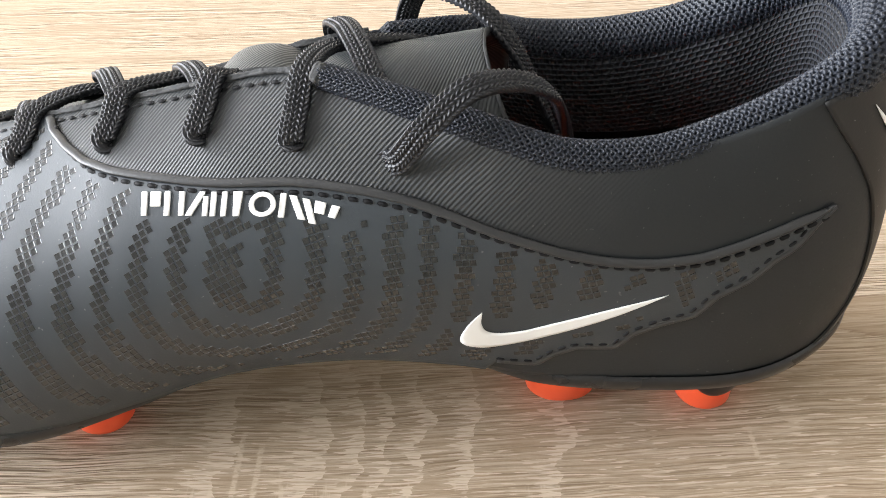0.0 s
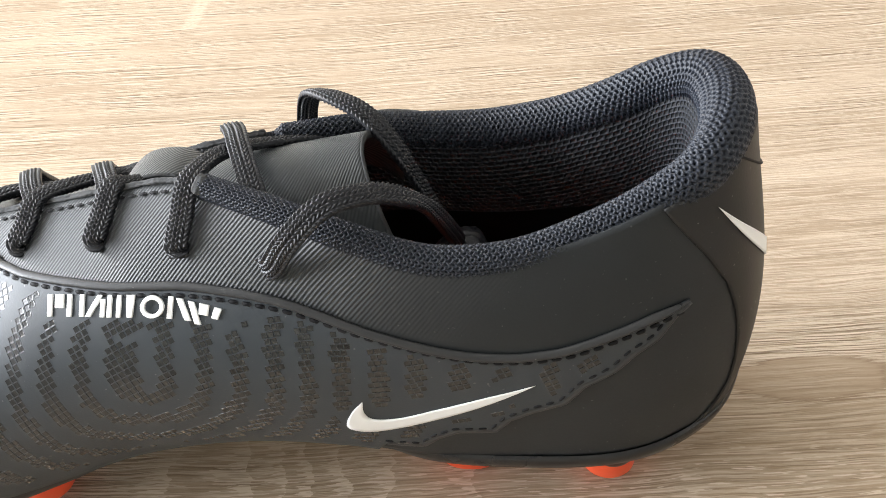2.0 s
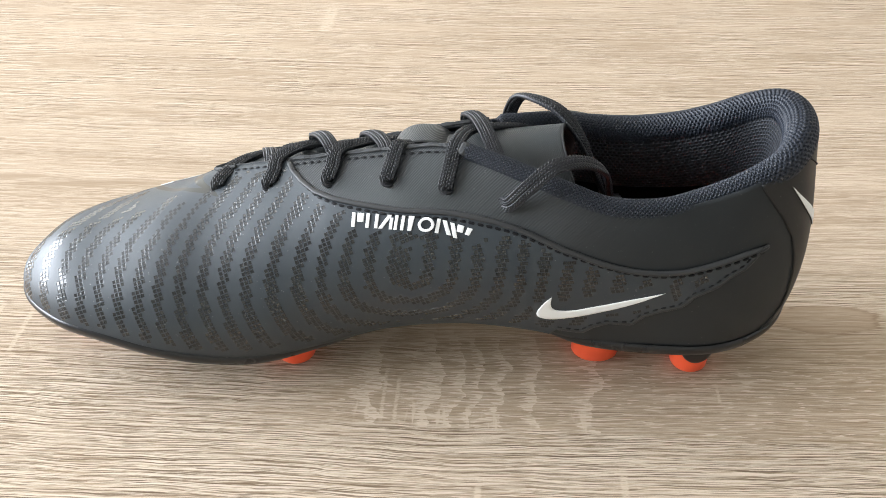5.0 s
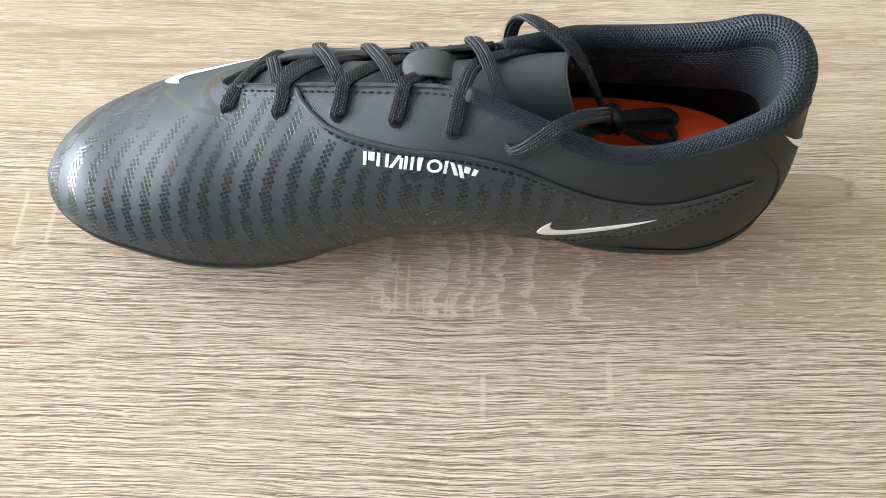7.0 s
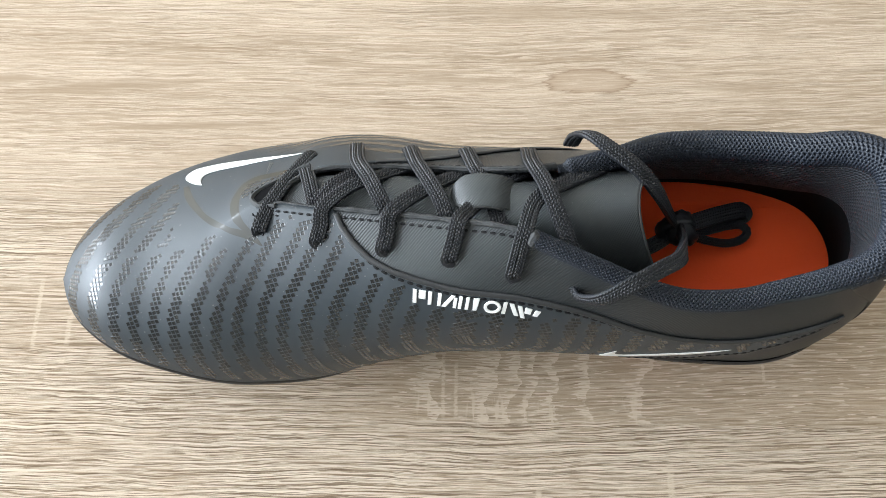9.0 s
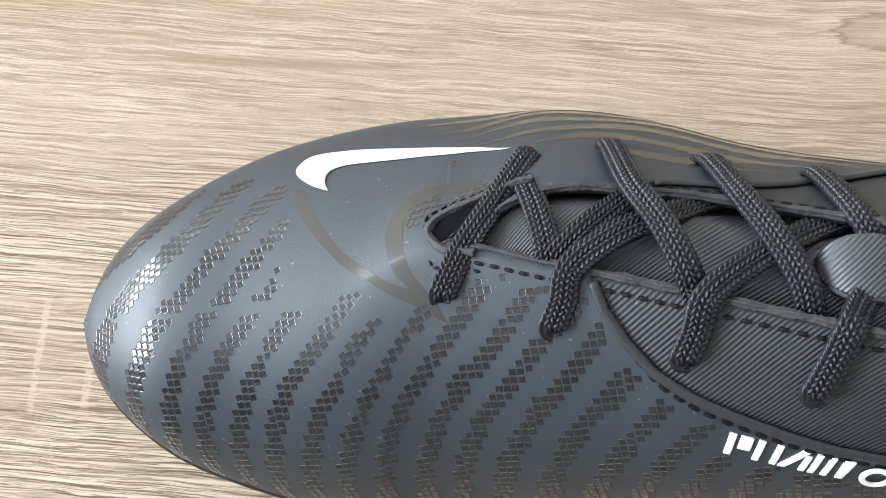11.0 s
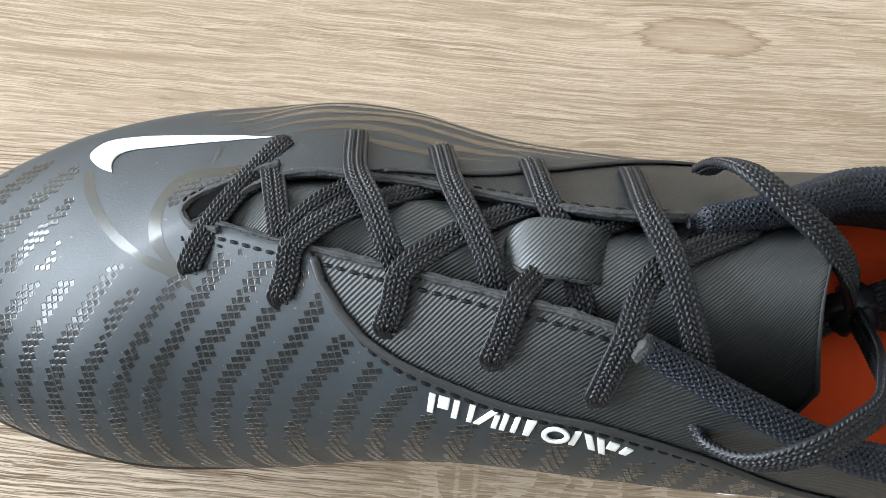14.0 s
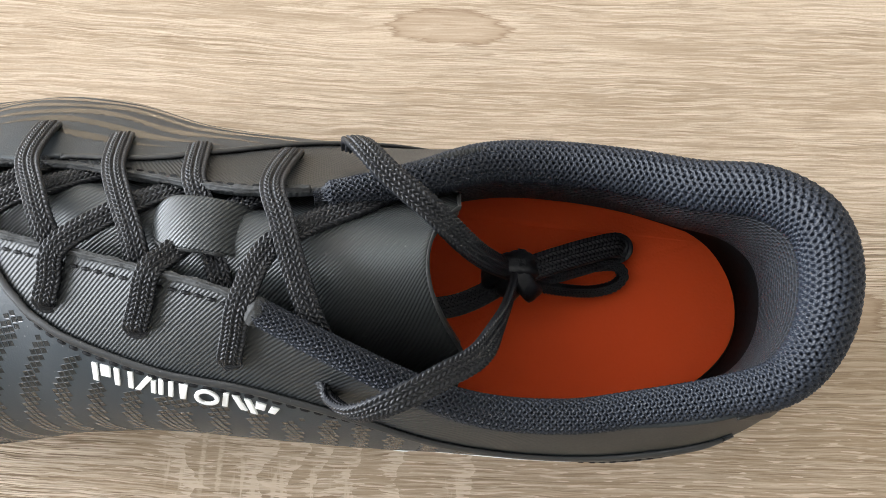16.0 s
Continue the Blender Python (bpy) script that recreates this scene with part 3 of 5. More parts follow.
def upper_mesh():
    """Both sides of the upper in one skin, joined along the ridge of the toe."""
    cols = 46
    v = np.linspace(0, 1, cols)[None, :]
    near_p = skin(np.repeat(S[:, None], cols, 1), np.repeat(v, len(S), 0), True)
    ss, vv = np.repeat(S[:, None], cols, 1), np.repeat(v, len(S), 0)
    hidden = np.clip((knots_at(SEAM_FAR, ss) - vv - 0.02) / 0.05, 0, 1) * np.clip((0.43 - ss) / 0.03, 0, 1) * np.clip((ss - 0.29) / 0.01, 0, 1)
    far_p = skin(ss, vv, False)
    far_p = far_p + (skin(ss, vv, False, -1.2) - far_p) * hidden[..., None]
    verts = np.vstack([near_p.reshape(-1, 3), far_p.reshape(-1, 3)]) * MM
    faces = grid_faces(len(S), cols) + [q[::-1] for q in grid_faces(len(S), cols, len(S) * cols)]
    run = np.repeat((S * 0.31)[:, None], cols, 1)
    ups = [np.concatenate([np.zeros((len(S), 1)), np.cumsum(np.linalg.norm(np.diff(p, axis=1), axis=-1), 1)], 1) * MM for p in (near_p, far_p)]
    uv = np.concatenate([np.stack([run, k], -1).reshape(-1, 2) for k in ups])
    ob = mesh_object("upper", verts, faces, QUARTER, boot, "black twill-textured synthetic upper", uvs=uv)
    bm = bmesh.new()
    bm.from_mesh(ob.data)
    bm.verts.ensure_lookup_table()
    bmesh.ops.remove_doubles(bm, verts=bm.verts[:], dist=0.00004)
    bm.to_mesh(ob.data)
    bm.free()
    ob.data.shade_smooth()
    mod = ob.modifiers.new("thickness", "SOLIDIFY")
    mod.thickness, mod.offset = 0.0016, -1.0
    return ob


upper = upper_mesh()


def overlay_sheet():
    """The grip overlay: one sheet over toe and both sides up to the seams."""
    cols, lift = 40, 0.55
    parts_v, parts_f, parts_uv, base = [], [], [], 0
    for near, hi_k, lo_k in ((True, SEAM_NEAR, ZIG_NEAR), (False, SEAM_FAR, [(0, 0), (0.73, 0.0)])):
        st = np.unique(np.concatenate([np.linspace(0, 0.3125, 120), np.linspace(0.3125, hi_k[-1][0], 220), [k[0] for k in hi_k + lo_k if k[0] > 0.3125]]))
        hi, lo = knots_at(hi_k, st), knots_at(lo_k, st)
        v = lo[:, None] + (hi - lo)[:, None] * np.linspace(0, 1, cols)[None]
        ss = np.repeat(st[:, None], cols, 1)
        raw = skin(ss, v, near)
        p = skin(ss, v, near, lift)
        ridge = (ss <= 0.3125) & (v > 0.999)
        p[ridge] = raw[ridge] + np.array([0, 0, lift])
        f = grid_faces(len(st), cols, base)
        parts_f += f if near else [q[::-1] for q in f]
        parts_v.append(p.reshape(-1, 3))
        ups = np.concatenate([np.zeros((len(st), 1)), np.cumsum(np.linalg.norm(np.diff(raw, axis=1), axis=-1), 1)], 1) * MM
        parts_uv.append(np.stack([ss * 0.31, ups], -1).reshape(-1, 2))
        base += p.size // 3
    ob = mesh_object("grip_overlay", np.vstack(parts_v) * MM, parts_f, GRIP, boot, "fine-grained black synthetic overlay", uvs=np.vstack(parts_uv))
    bm = bmesh.new()
    bm.from_mesh(ob.data)
    bmesh.ops.remove_doubles(bm, verts=bm.verts[:], dist=0.00004)
    bm.to_mesh(ob.data)
    bm.free()
    ob.data.shade_smooth()
    mod = ob.modifiers.new("thickness", "SOLIDIFY")
    mod.thickness, mod.offset = 0.0007, -1.0
    return ob


overlay = overlay_sheet()


def heel_panel():
    rows, cols = 50, 40
    v = np.linspace(0.0, 0.985, rows)
    st = knots_at(HEEL_SEAM, v)
    f = np.linspace(0, 1, cols)
    verts, faces, base = [], [], 0
    for near in (True, False):
        ss = st[:, None] + (1 - st)[:, None] * f[None]
        p = skin(ss, np.repeat(v[:, None], cols, 1), near, 0.6)
        p[:, -1, 1] = 1.7
        verts.append(p.reshape(-1, 3))
        g = grid_faces(rows, cols, base)
        faces += [q[::-1] for q in g] if near else g
        base += rows * cols
    ob = mesh_object("heel_panel", np.vstack(verts) * MM, faces, HEEL, boot, "smooth matt black heel panel")
    bm = bmesh.new()
    bm.from_mesh(ob.data)
    bmesh.ops.remove_doubles(bm, verts=bm.verts[:], dist=0.0002)
    bm.to_mesh(ob.data)
    bm.free()
    ob.data.shade_smooth()
    mod = ob.modifiers.new("thickness", "SOLIDIFY")
    mod.thickness, mod.offset = 0.0008, -1.0


heel_panel()


def tube(name, path, rx, ry, ups, mat, parent, label="", sides=16, relief=None, caps=True, flat=1.0):
    """A closed-section band along a path (mm): half widths rx across and ry along the ups; relief(u, th) lifts its surface."""
    path, ups = np.asarray(path, float), np.asarray(ups, float)
    d = np.gradient(path, axis=0)
    d /= np.linalg.norm(d, axis=1, keepdims=True)
    a = np.cross(d, ups)
    a /= np.linalg.norm(a, axis=1, keepdims=True)
    b = np.cross(a, d)
    th = np.linspace(0, 2 * np.pi, sides, endpoint=False)
    c, sn = np.cos(th)[None], np.sin(th)[None]
    sn = np.sign(sn) * np.abs(sn) ** flat
    rx, ry = np.broadcast_to(rx, len(path))[:, None], np.broadcast_to(ry, len(path))[:, None]
    dist = np.concatenate([[0], np.cumsum(np.linalg.norm(np.diff(path, axis=0), axis=1))])
    k = 0.0 if relief is None else relief(dist[:, None], th[None])
    p = path[:, None] + a[:, None] * ((rx + k) * c)[..., None] + b[:, None] * ((ry + k) * sn)[..., None]
    faces = grid_faces(len(path), sides, closed=True)
    if caps:
        faces += [tuple(range(sides)), tuple((len(path) - 1) * sides + i for i in reversed(range(sides)))]
    uv = np.stack([np.repeat(dist[:, None], sides, 1) * MM, np.repeat(th[None] * 0.006, len(path), 0)], -1).reshape(-1, 2)
    return mesh_object(name, p.reshape(-1, 3) * MM, faces, mat, parent, label, uvs=uv)


def evenly(points, step):
    """A smooth path through the points, with even steps of that many millimetres."""
    fine = spline(points, np.linspace(0, 1, 40 * len(points)))
    d = np.concatenate([[0], np.cumsum(np.linalg.norm(np.diff(fine, axis=0), axis=1))])
    t = np.linspace(0, d[-1], max(4, int(d[-1] / step)))
    return np.stack([np.interp(t, d, fine[:, i]) for i in range(3)], -1)


def skin_line(near, pairs, lift, step, spline_it=False):
    """A line on the skin through (s, v) pairs."""
    a = np.asarray(pairs, float)
    st = np.linspace(0, 1, 400)
    d = np.linspace(0, 1, len(a))
    sv = spline(a, st) if spline_it else np.stack([np.interp(st, d, a[:, i]) for i in range(2)], -1)
    p = skin(sv[:, 0], sv[:, 1], near, lift)
    q = np.concatenate([[0], np.cumsum(np.linalg.norm(np.diff(p, axis=0), axis=1))])
    t = np.linspace(0, q[-1], max(4, int(q[-1] / step)))
    return np.stack([np.interp(t, q, p[:, i]) for i in range(3)], -1)


def skin_normals(path):
    out = path - np.array([0, 2, 40])
    out[:, 0] = 0
    return out / np.linalg.norm(out, axis=1, keepdims=True)


# rolled edge along the near seam, and the thin lines at the heel
seam_taper = np.clip(np.linspace(22, 0.2, len(skin_line(True, SEAM_NEAR[2:], 0.75, 1.2))), 0.2, 1.0)
tube("seam_edge", skin_line(True, SEAM_NEAR[2:], 0.75, 1.2), 1.0 * seam_taper, 0.42 * seam_taper, skin_normals(skin_line(True, SEAM_NEAR[2:], 0.75, 1.2)), EDGE, boot, "raised grey-black folded seam edge", 10)
tube("seam_edge", skin_line(False, SEAM_FAR[2:], 0.6, 1.2), 0.9, 0.5, skin_normals(skin_line(False, SEAM_FAR[2:], 0.6, 1.2)), EDGE, boot, "raised grey-black folded seam edge", 10)
zig = skin_line(True, ZIG_NEAR[2:], 0.35, 1.0)
tube("overlay_hem", zig, 0.8, 0.4, skin_normals(zig), EDGE, boot, "raised hem along the jagged overlay end", 8)

# throat edges
def frayed(dist, th):
    """Torn layers: grooves along the edge, with loose fibres."""
    rng = np.random.RandomState(8)
    fibre = rng.uniform(-1, 1, (dist.shape[0], th.shape[1]))
    fibre = (fibre + np.roll(fibre, 1, 0) + np.roll(fibre, 2, 0)) / 3
    return 0.16 * np.sin(th * 5 + 0.8 * np.sin(dist * 0.35)) + 0.2 * fibre + 0.1 * np.sin(dist * 0.9)


for near, rails, label in ((True, TOP_NEAR, "frayed grey cut edge of the throat"), (False, TOP_FAR, "frayed grey cut edge of the throat")):
    st = np.linspace(0.312, 0.592 if near else 0.6, 420)
    p = rail(rails, st) + np.array([0, 0, -0.3])
    tube("throat_edge", p, 0.75, 0.95, np.repeat([[0, 0.0, 1.0]], len(st), 0), FRAY, boot, label, 22, frayed)


def stitches(name, path, ups, length, gap, width, mat, parent, label):
    """Single stitches along a path, each a small rounded bar."""
    d = np.concatenate([[0], np.cumsum(np.linalg.norm(np.diff(path, axis=0), axis=1))])
    rng = np.random.RandomState(4)
    verts, faces = [], []
    pos = 0.5
    while pos + length < d[-1]:
        q = [np.array([np.interp(x, d, path[:, i]) for i in range(3)]) for x in (pos, pos + length)]
        up = np.array([np.interp(pos, d, ups[:, i]) for i in range(3)])
        t = (q[1] - q[0]) / np.linalg.norm(q[1] - q[0])
        side = np.cross(t, up)
        side /= np.linalg.norm(side)
        side = side + t * rng.uniform(-0.1, 0.25)
        b = len(verts)
        for f, w, h in ((0.0, 0.5, 0.0), (0.2, 1.0, 0.17), (0.8, 1.0, 0.17), (1.0, 0.5, 0.0)):
            c = q[0] * (1 - f) + q[1] * f
            verts += [c - side * w * width / 2 - up * 0.2, c - side * w * width * 0.3 + up * h, c + side * w * width * 0.3 + up * h, c + side * w * width / 2 - up * 0.2]
        for k in range(3):
            for j in range(3):
                faces.append((b + 4 * k + j, b + 4 * k + j + 1, b + 4 * k + 5 + j, b + 4 * k + 4 + j))
        faces += [(b, b + 1, b + 2, b + 3), (b + 15, b + 14, b + 13, b + 12)]
        pos += length + gap + rng.uniform(-0.15, 0.15)
    ob = mesh_object(name, np.array(verts) * MM, faces, mat, parent, label)
    return tagged(ob, kind="stuff")


# rounded front end of the throat; a dark sheet stands in for its shaded opening
FRONT_FAR = [(0.372, 0.945), (0.362, 0.927), (0.344, 0.9), (0.329, 0.877), (0.316, 0.881), (0.309, 0.913), (0.3078, 0.959)]
FRONT_NEAR = [(0.3105, 0.995), (0.319, 0.992), (0.329, 0.99), (0.338, 0.985)]
front = np.vstack([skin_line(False, FRONT_FAR, 0.8, 0.5), skin_line(True, FRONT_NEAR, 0.8, 0.5)])
front = evenly(front[::6], 0.3)
tube("throat_edge", front, 0.75, 0.8, np.repeat([[0.0, 0.1, 1.0]], len(front), 0), FRAY, boot, "frayed grey rounded front of the throat", 16, frayed)
ring = evenly(np.vstack([skin_line(False, [(a - 0.004 * (a < 0.33), b - 0.03 + 0.012 * (a < 0.312)) for a, b in FRONT_FAR], 0.75, 0.5), skin_line(True, [(a, b - 0.035) for a, b in FRONT_NEAR], 0.75, 0.5)])[::6], 0.3)
stitches("stitching", ring, np.repeat([[0.0, 0.25, 0.97]], len(ring), 0), 1.3, 0.7, 0.6, THREAD, boot, "row of black throat stitches")

heel_top = skin_line(True, [(0.9244, 0.995), (0.9388, 0.957), (0.9655, 0.863), (0.985, 0.8), (1.0, 0.77)], 0.75, 1.0)
tube("heel_line", heel_top, 0.35, 0.3, skin_normals(heel_top), THREAD, boot, "thin dark seam across the heel top", 6)
line = skin_line(True, [(a + 0.004, b - 0.028) for a, b in SEAM_NEAR[2:]], 0.7, 0.6)
stitches("stitching", line, skin_normals(line), 2.1, 0.95, 1.05, THREAD, boot, "row of black seam stitches")
line = skin_line(True, [(a - 0.002, b + 0.018) for a, b in ZIG_NEAR[2:]], 0.7, 0.6)
stitches("stitching", line, skin_normals(line), 1.8, 1.2, 0.7, THREAD, boot, "row of black hem stitches")
line = skin_line(True, [(a, 0.968) for a in np.linspace(0.325, 0.391, 12)], 0.75, 0.6)
stitches("stitching", line, skin_normals(line), 1.8, 1.2, 0.85, THREAD, boot, "row of black throat stitches")
line = skin_line(True, [(a, 0.968) for a in np.linspace(0.4, 0.585, 24)], 0.35, 0.6)
stitches("stitching", line, skin_normals(line), 1.8, 1.2, 0.85, THREAD, boot, "row of black throat stitches")
line = skin_line(False, [(a, 0.968) for a in np.linspace(0.325, 0.6, 30)], 0.15, 0.6)
stitches("stitching", line, skin_normals(line), 1.9, 1.1, 0.6, THREAD, boot, "row of black throat stitches")


# ---- prints on the skin ----
def blade(name, near, outer, inner, lift, mat, label, n=60, across=6, parent=None):
    """A print between two (s, v) lines that share both ends."""
    t = np.linspace(0, 1, n)
    a, b = spline(outer, t), spline(inner, t)
    w = np.linspace(0, 1, across)[None, :, None]
    sv = a[:, None] * (1 - w) + b[:, None] * w
    p = skin(sv[..., 0], sv[..., 1], near, lift)
    faces = grid_faces(n, across)
    ob = mesh_object(name, p.reshape(-1, 3) * MM, faces, mat, parent or boot, label)
    bm = bmesh.new()
    bm.from_mesh(ob.data)
    bmesh.ops.remove_doubles(bm, verts=bm.verts[:], dist=0.00002)
    bmesh.ops.recalc_face_normals(bm, faces=bm.faces[:])
    bm.to_mesh(ob.data)
    bm.free()
    ob.data.shade_smooth()
    mod = ob.modifiers.new("thickness", "SOLIDIFY")
    mod.thickness, mod.offset = 0.0002, 0.0
    return ob


blade("tick_mark", True, [(0.6563, 0.338), (0.644, 0.265), (0.6352, 0.187), (0.6374, 0.151), (0.6496, 0.151), (0.6674, 0.188), (0.6919, 0.248), (0.7186, 0.318), (0.7475, 0.4), (0.7742, 0.475)], [(0.6563, 0.338), (0.6529, 0.274), (0.6574, 0.24), (0.6774, 0.267), (0.7086, 0.343), (0.7408, 0.418), (0.7742, 0.475)], 0.75, WHITE, "white curved tick print")
blade("tick_mark", False, [(0.2315, 0.5746), (0.2187, 0.5222), (0.2082, 0.4488), (0.2078, 0.393), (0.2157, 0.3549), (0.2372, 0.3835), (0.2593, 0.4293), (0.2815, 0.4846), (0.3046, 0.54), (0.3271, 0.585), (0.3554, 0.7006)], [(0.2315, 0.5746), (0.2281, 0.5347), (0.2274, 0.4947), (0.2313, 0.4698), (0.2415, 0.4707), (0.2609, 0.4992), (0.2821, 0.539), (0.3039, 0.5793), (0.327, 0.6076), (0.3554, 0.7006)], 0.75, WHITE, "white curved tick print")
blade("tick_mark", True, [(0.911, 0.888), (0.929, 0.78), (0.953, 0.655), (0.975, 0.54), (0.998, 0.43)], [(0.911, 0.888), (0.921, 0.805), (0.935, 0.7), (0.954, 0.58), (0.975, 0.46), (0.998, 0.36)], 0.95, WHITE, "pale grey tick print")


# dark sheet laid on the skin in place of the shaded throat opening
blade("throat_shade", False, FRONT_FAR[::-1], [(0.3078, 0.959), (0.315, 0.99), (0.33, 0.99), (0.35, 0.99), (0.372, 0.945)], 0.64, SHADE_BLACK, "dark sheet for the shaded lining in the throat")


def both_sides(outer, inner, lift, mat, label):
    """A glossy print over the ridge of the toe; negative v counts down the far side."""
    n, across = 70, 6
    t = np.linspace(0, 1, n)
    a, b = spline(outer, t), spline(inner, t)
    w = np.linspace(0, 1, across)[None, :, None]
    sv = a[:, None] * (1 - w) + b[:, None] * w
    k = sv[..., 1]
    near_p = skin(sv[..., 0], np.clip(1 - k, 0, 1), True, lift)
    far_p = skin(sv[..., 0], np.clip(1 + k, 0, 1), False, lift)
    p = np.where((k > 0)[..., None], near_p, far_p)
    return mesh_object("gloss_arc", p.reshape(-1, 3) * MM, [q[::-1] for q in grid_faces(n, across)], mat, boot, label)


both_sides([(0.2087, -0.475), (0.215, -0.375), (0.225, -0.285), (0.2388, -0.19), (0.25, -0.12), (0.2687, -0.01), (0.285, 0.07), (0.3, 0.12), (0.3163, 0.165)], [(0.215, -0.47), (0.2238, -0.365), (0.235, -0.27), (0.2475, -0.18), (0.2625, -0.09), (0.28, 0.02), (0.2988, 0.085), (0.3125, 0.125), (0.32, 0.17)], 0.585, GLOSS, "glossy olive-black curved band")
both_sides([(0.3412, -0.19), (0.3212, -0.245), (0.3013, -0.265), (0.2875, -0.255), (0.2812, -0.205), (0.2787, -0.15), (0.2812, -0.075), (0.2863, 0.01), (0.2938, 0.06), (0.3063, 0.125)], [(0.3425, -0.145), (0.3225, -0.2), (0.3075, -0.21), (0.2988, -0.185), (0.2913, -0.15), (0.2913, -0.085), (0.2938, -0.01), (0.2988, 0.045), (0.3063, 0.09), (0.3125, 0.125)], 0.585, GLOSS, "glossy olive-black curved band")


# product name: plain white raised strokes and a ring in its place
NAME_CORNERS = np.array([[(0.4627, 0.717), (0.4616, 0.653)], [(0.5751, 0.6575), (0.5706, 0.589)]])


def name_at(f, g):
    """A point of the name's strip: f along it, g from its top down."""
    f, g = np.asarray(f, float)[..., None], np.asarray(g, float)[..., None]
    (a, b), (c, d) = NAME_CORNERS
    return (a * (1 - f) + c * f) * (1 - g) + (b * (1 - f) + d * f) * g


def name_shape(f, g):
    sv = name_at(f, g)
    p = skin(sv[..., 0], sv[..., 1], True, 0.95)
    ob = mesh_object("name_stroke", p.reshape(-1, 3) * MM, [q[::-1] for q in grid_faces(*f.shape)], WHITE, boot, "small white raised stroke")
    mod = ob.modifiers.new("thickness", "SOLIDIFY")
    mod.thickness, mod.offset = 0.0005, -1.0
    bev = ob.modifiers.new("soft", "BEVEL")
    bev.width, bev.segments = 0.0001, 2


def name_strokes():
    # start and end along the top, start and end along the foot, top, foot
    bars = [(0.0, 0.034, 0.0, 0.034, 0.0, 1.0), (0.052, 0.112, 0.052, 0.112, 0.0, 0.62), (0.135, 0.168, 0.135, 0.168, 0.0, 1.0), (0.222, 0.255, 0.222, 0.255, 0.0, 1.0), (0.345, 0.385, 0.262, 0.302, 0.0, 1.0), (0.37, 0.402, 0.37, 0.402, 0.18, 1.0), (0.418, 0.45, 0.418, 0.45, 0.0, 1.0), (0.482, 0.513, 0.482, 0.513, 0.0, 1.0), (0.545, 0.6, 0.555, 0.59, 0.0, 1.0), (0.8, 0.832, 0.8, 0.832, 0.0, 1.0), (0.845, 0.885, 0.905, 0.945, 0.05, 1.0), (0.915, 0.955, 0.965, 1.005, 0.1, 1.1), (0.985, 1.045, 0.985, 1.04, 0.1, 0.62), (1.075, 1.12, 1.06, 1.1, 0.12, 0.68)]
    t = np.linspace(0, 1, 5)
    for a, b, c, d, top, foot in bars:
        g = np.repeat(top + (foot - top) * t[None], 5, 0)
        k = np.repeat(t[None], 5, 0)
        f = (a + (b - a) * t[:, None]) * (1 - k) + (c + (d - c) * t[:, None]) * k
        name_shape(f, g)
    th = np.linspace(0, 2 * np.pi, 33)[:, None]
    r = np.linspace(0.62, 1.0, 4)[None]
    name_shape(0.715 + 0.072 * r * np.cos(th), 0.5 + 0.5 * r * np.sin(th))


name_strokes()


# ---- raised glossy squares of the grip pattern ----
# where the bands of squares cross the middle height of the near side, in millimetres from its ring's centre to the toe and to the heel
TO_TOE = [0.5, -8, -16.6, -25, -33, -42.6, -52, -60, -67.5, -76, -83.5, -91, -99, -106.5, -114, -121.8, -130, -140, -149, -157, -165, -173, -181, -189]
TO_HEEL = [4, 12.5, 21.3, 29, 37, 43.8, 51, 59, 67, 76.5, 86, 95.7, 104, 113]


def lean(m):
    """How far the bands lean towards the heel at the height m."""
    return np.where(m < 27, 0.0112 * np.maximum(m, 0) ** 2, 8.16 + 0.58 * (m - 27))


def band_gap(x, m):
    """Distance from the middle of the nearest band, in parts of the bands' pitch."""
    dx = x - 6.0
    ring = np.hypot(dx, np.minimum(m, 0) * 1.2) * np.sign(dx) + 6.0
    at = ring - lean(m)
    left = np.interp(-at, -np.array(TO_TOE), np.arange(len(TO_TOE)))
    right = np.interp(ring - 0.5 * lean(m), TO_HEEL, np.arange(len(TO_HEEL)))
    k = np.where(at < 2.5, left, right)
    gap = np.abs(k - np.round(k))
    arch = np.abs(np.hypot(dx - 1.0, (m - 3.0) * 1.1) - 11.5) / 8.5
    return np.where((np.abs(dx - 1) < 8) & (m > 9.5), arch, gap)


def plate_mesh():
    """A square plate with sloping sides, a raised rim and a sunken middle, one unit wide and high."""
    corner = [(-0.5, -0.5), (0.5, -0.5), (0.5, 0.5), (-0.5, 0.5)]
    verts = [(a * w, b * w, h) for w, h in ((1.0, 0.0), (0.93, 1.0), (0.74, 0.68)) for a, b in corner]
    faces = [(8, 9, 10, 11)]
    for low in (4, 0):
        faces += [(low + k, low + (k + 1) % 4, low + 4 + (k + 1) % 4, low + 4 + k) for k in range(4)]
    return np.array(verts), faces


def matt_sides(me):
    """Glossy tops and matt sides for plates of nine faces each."""
    me.materials.append(SQUARE)
    me.materials.append(GRIP)
    me.polygons.foreach_set("material_index", np.where(np.arange(len(me.polygons)) % 9 < 5, 0, 1).astype(np.int32))


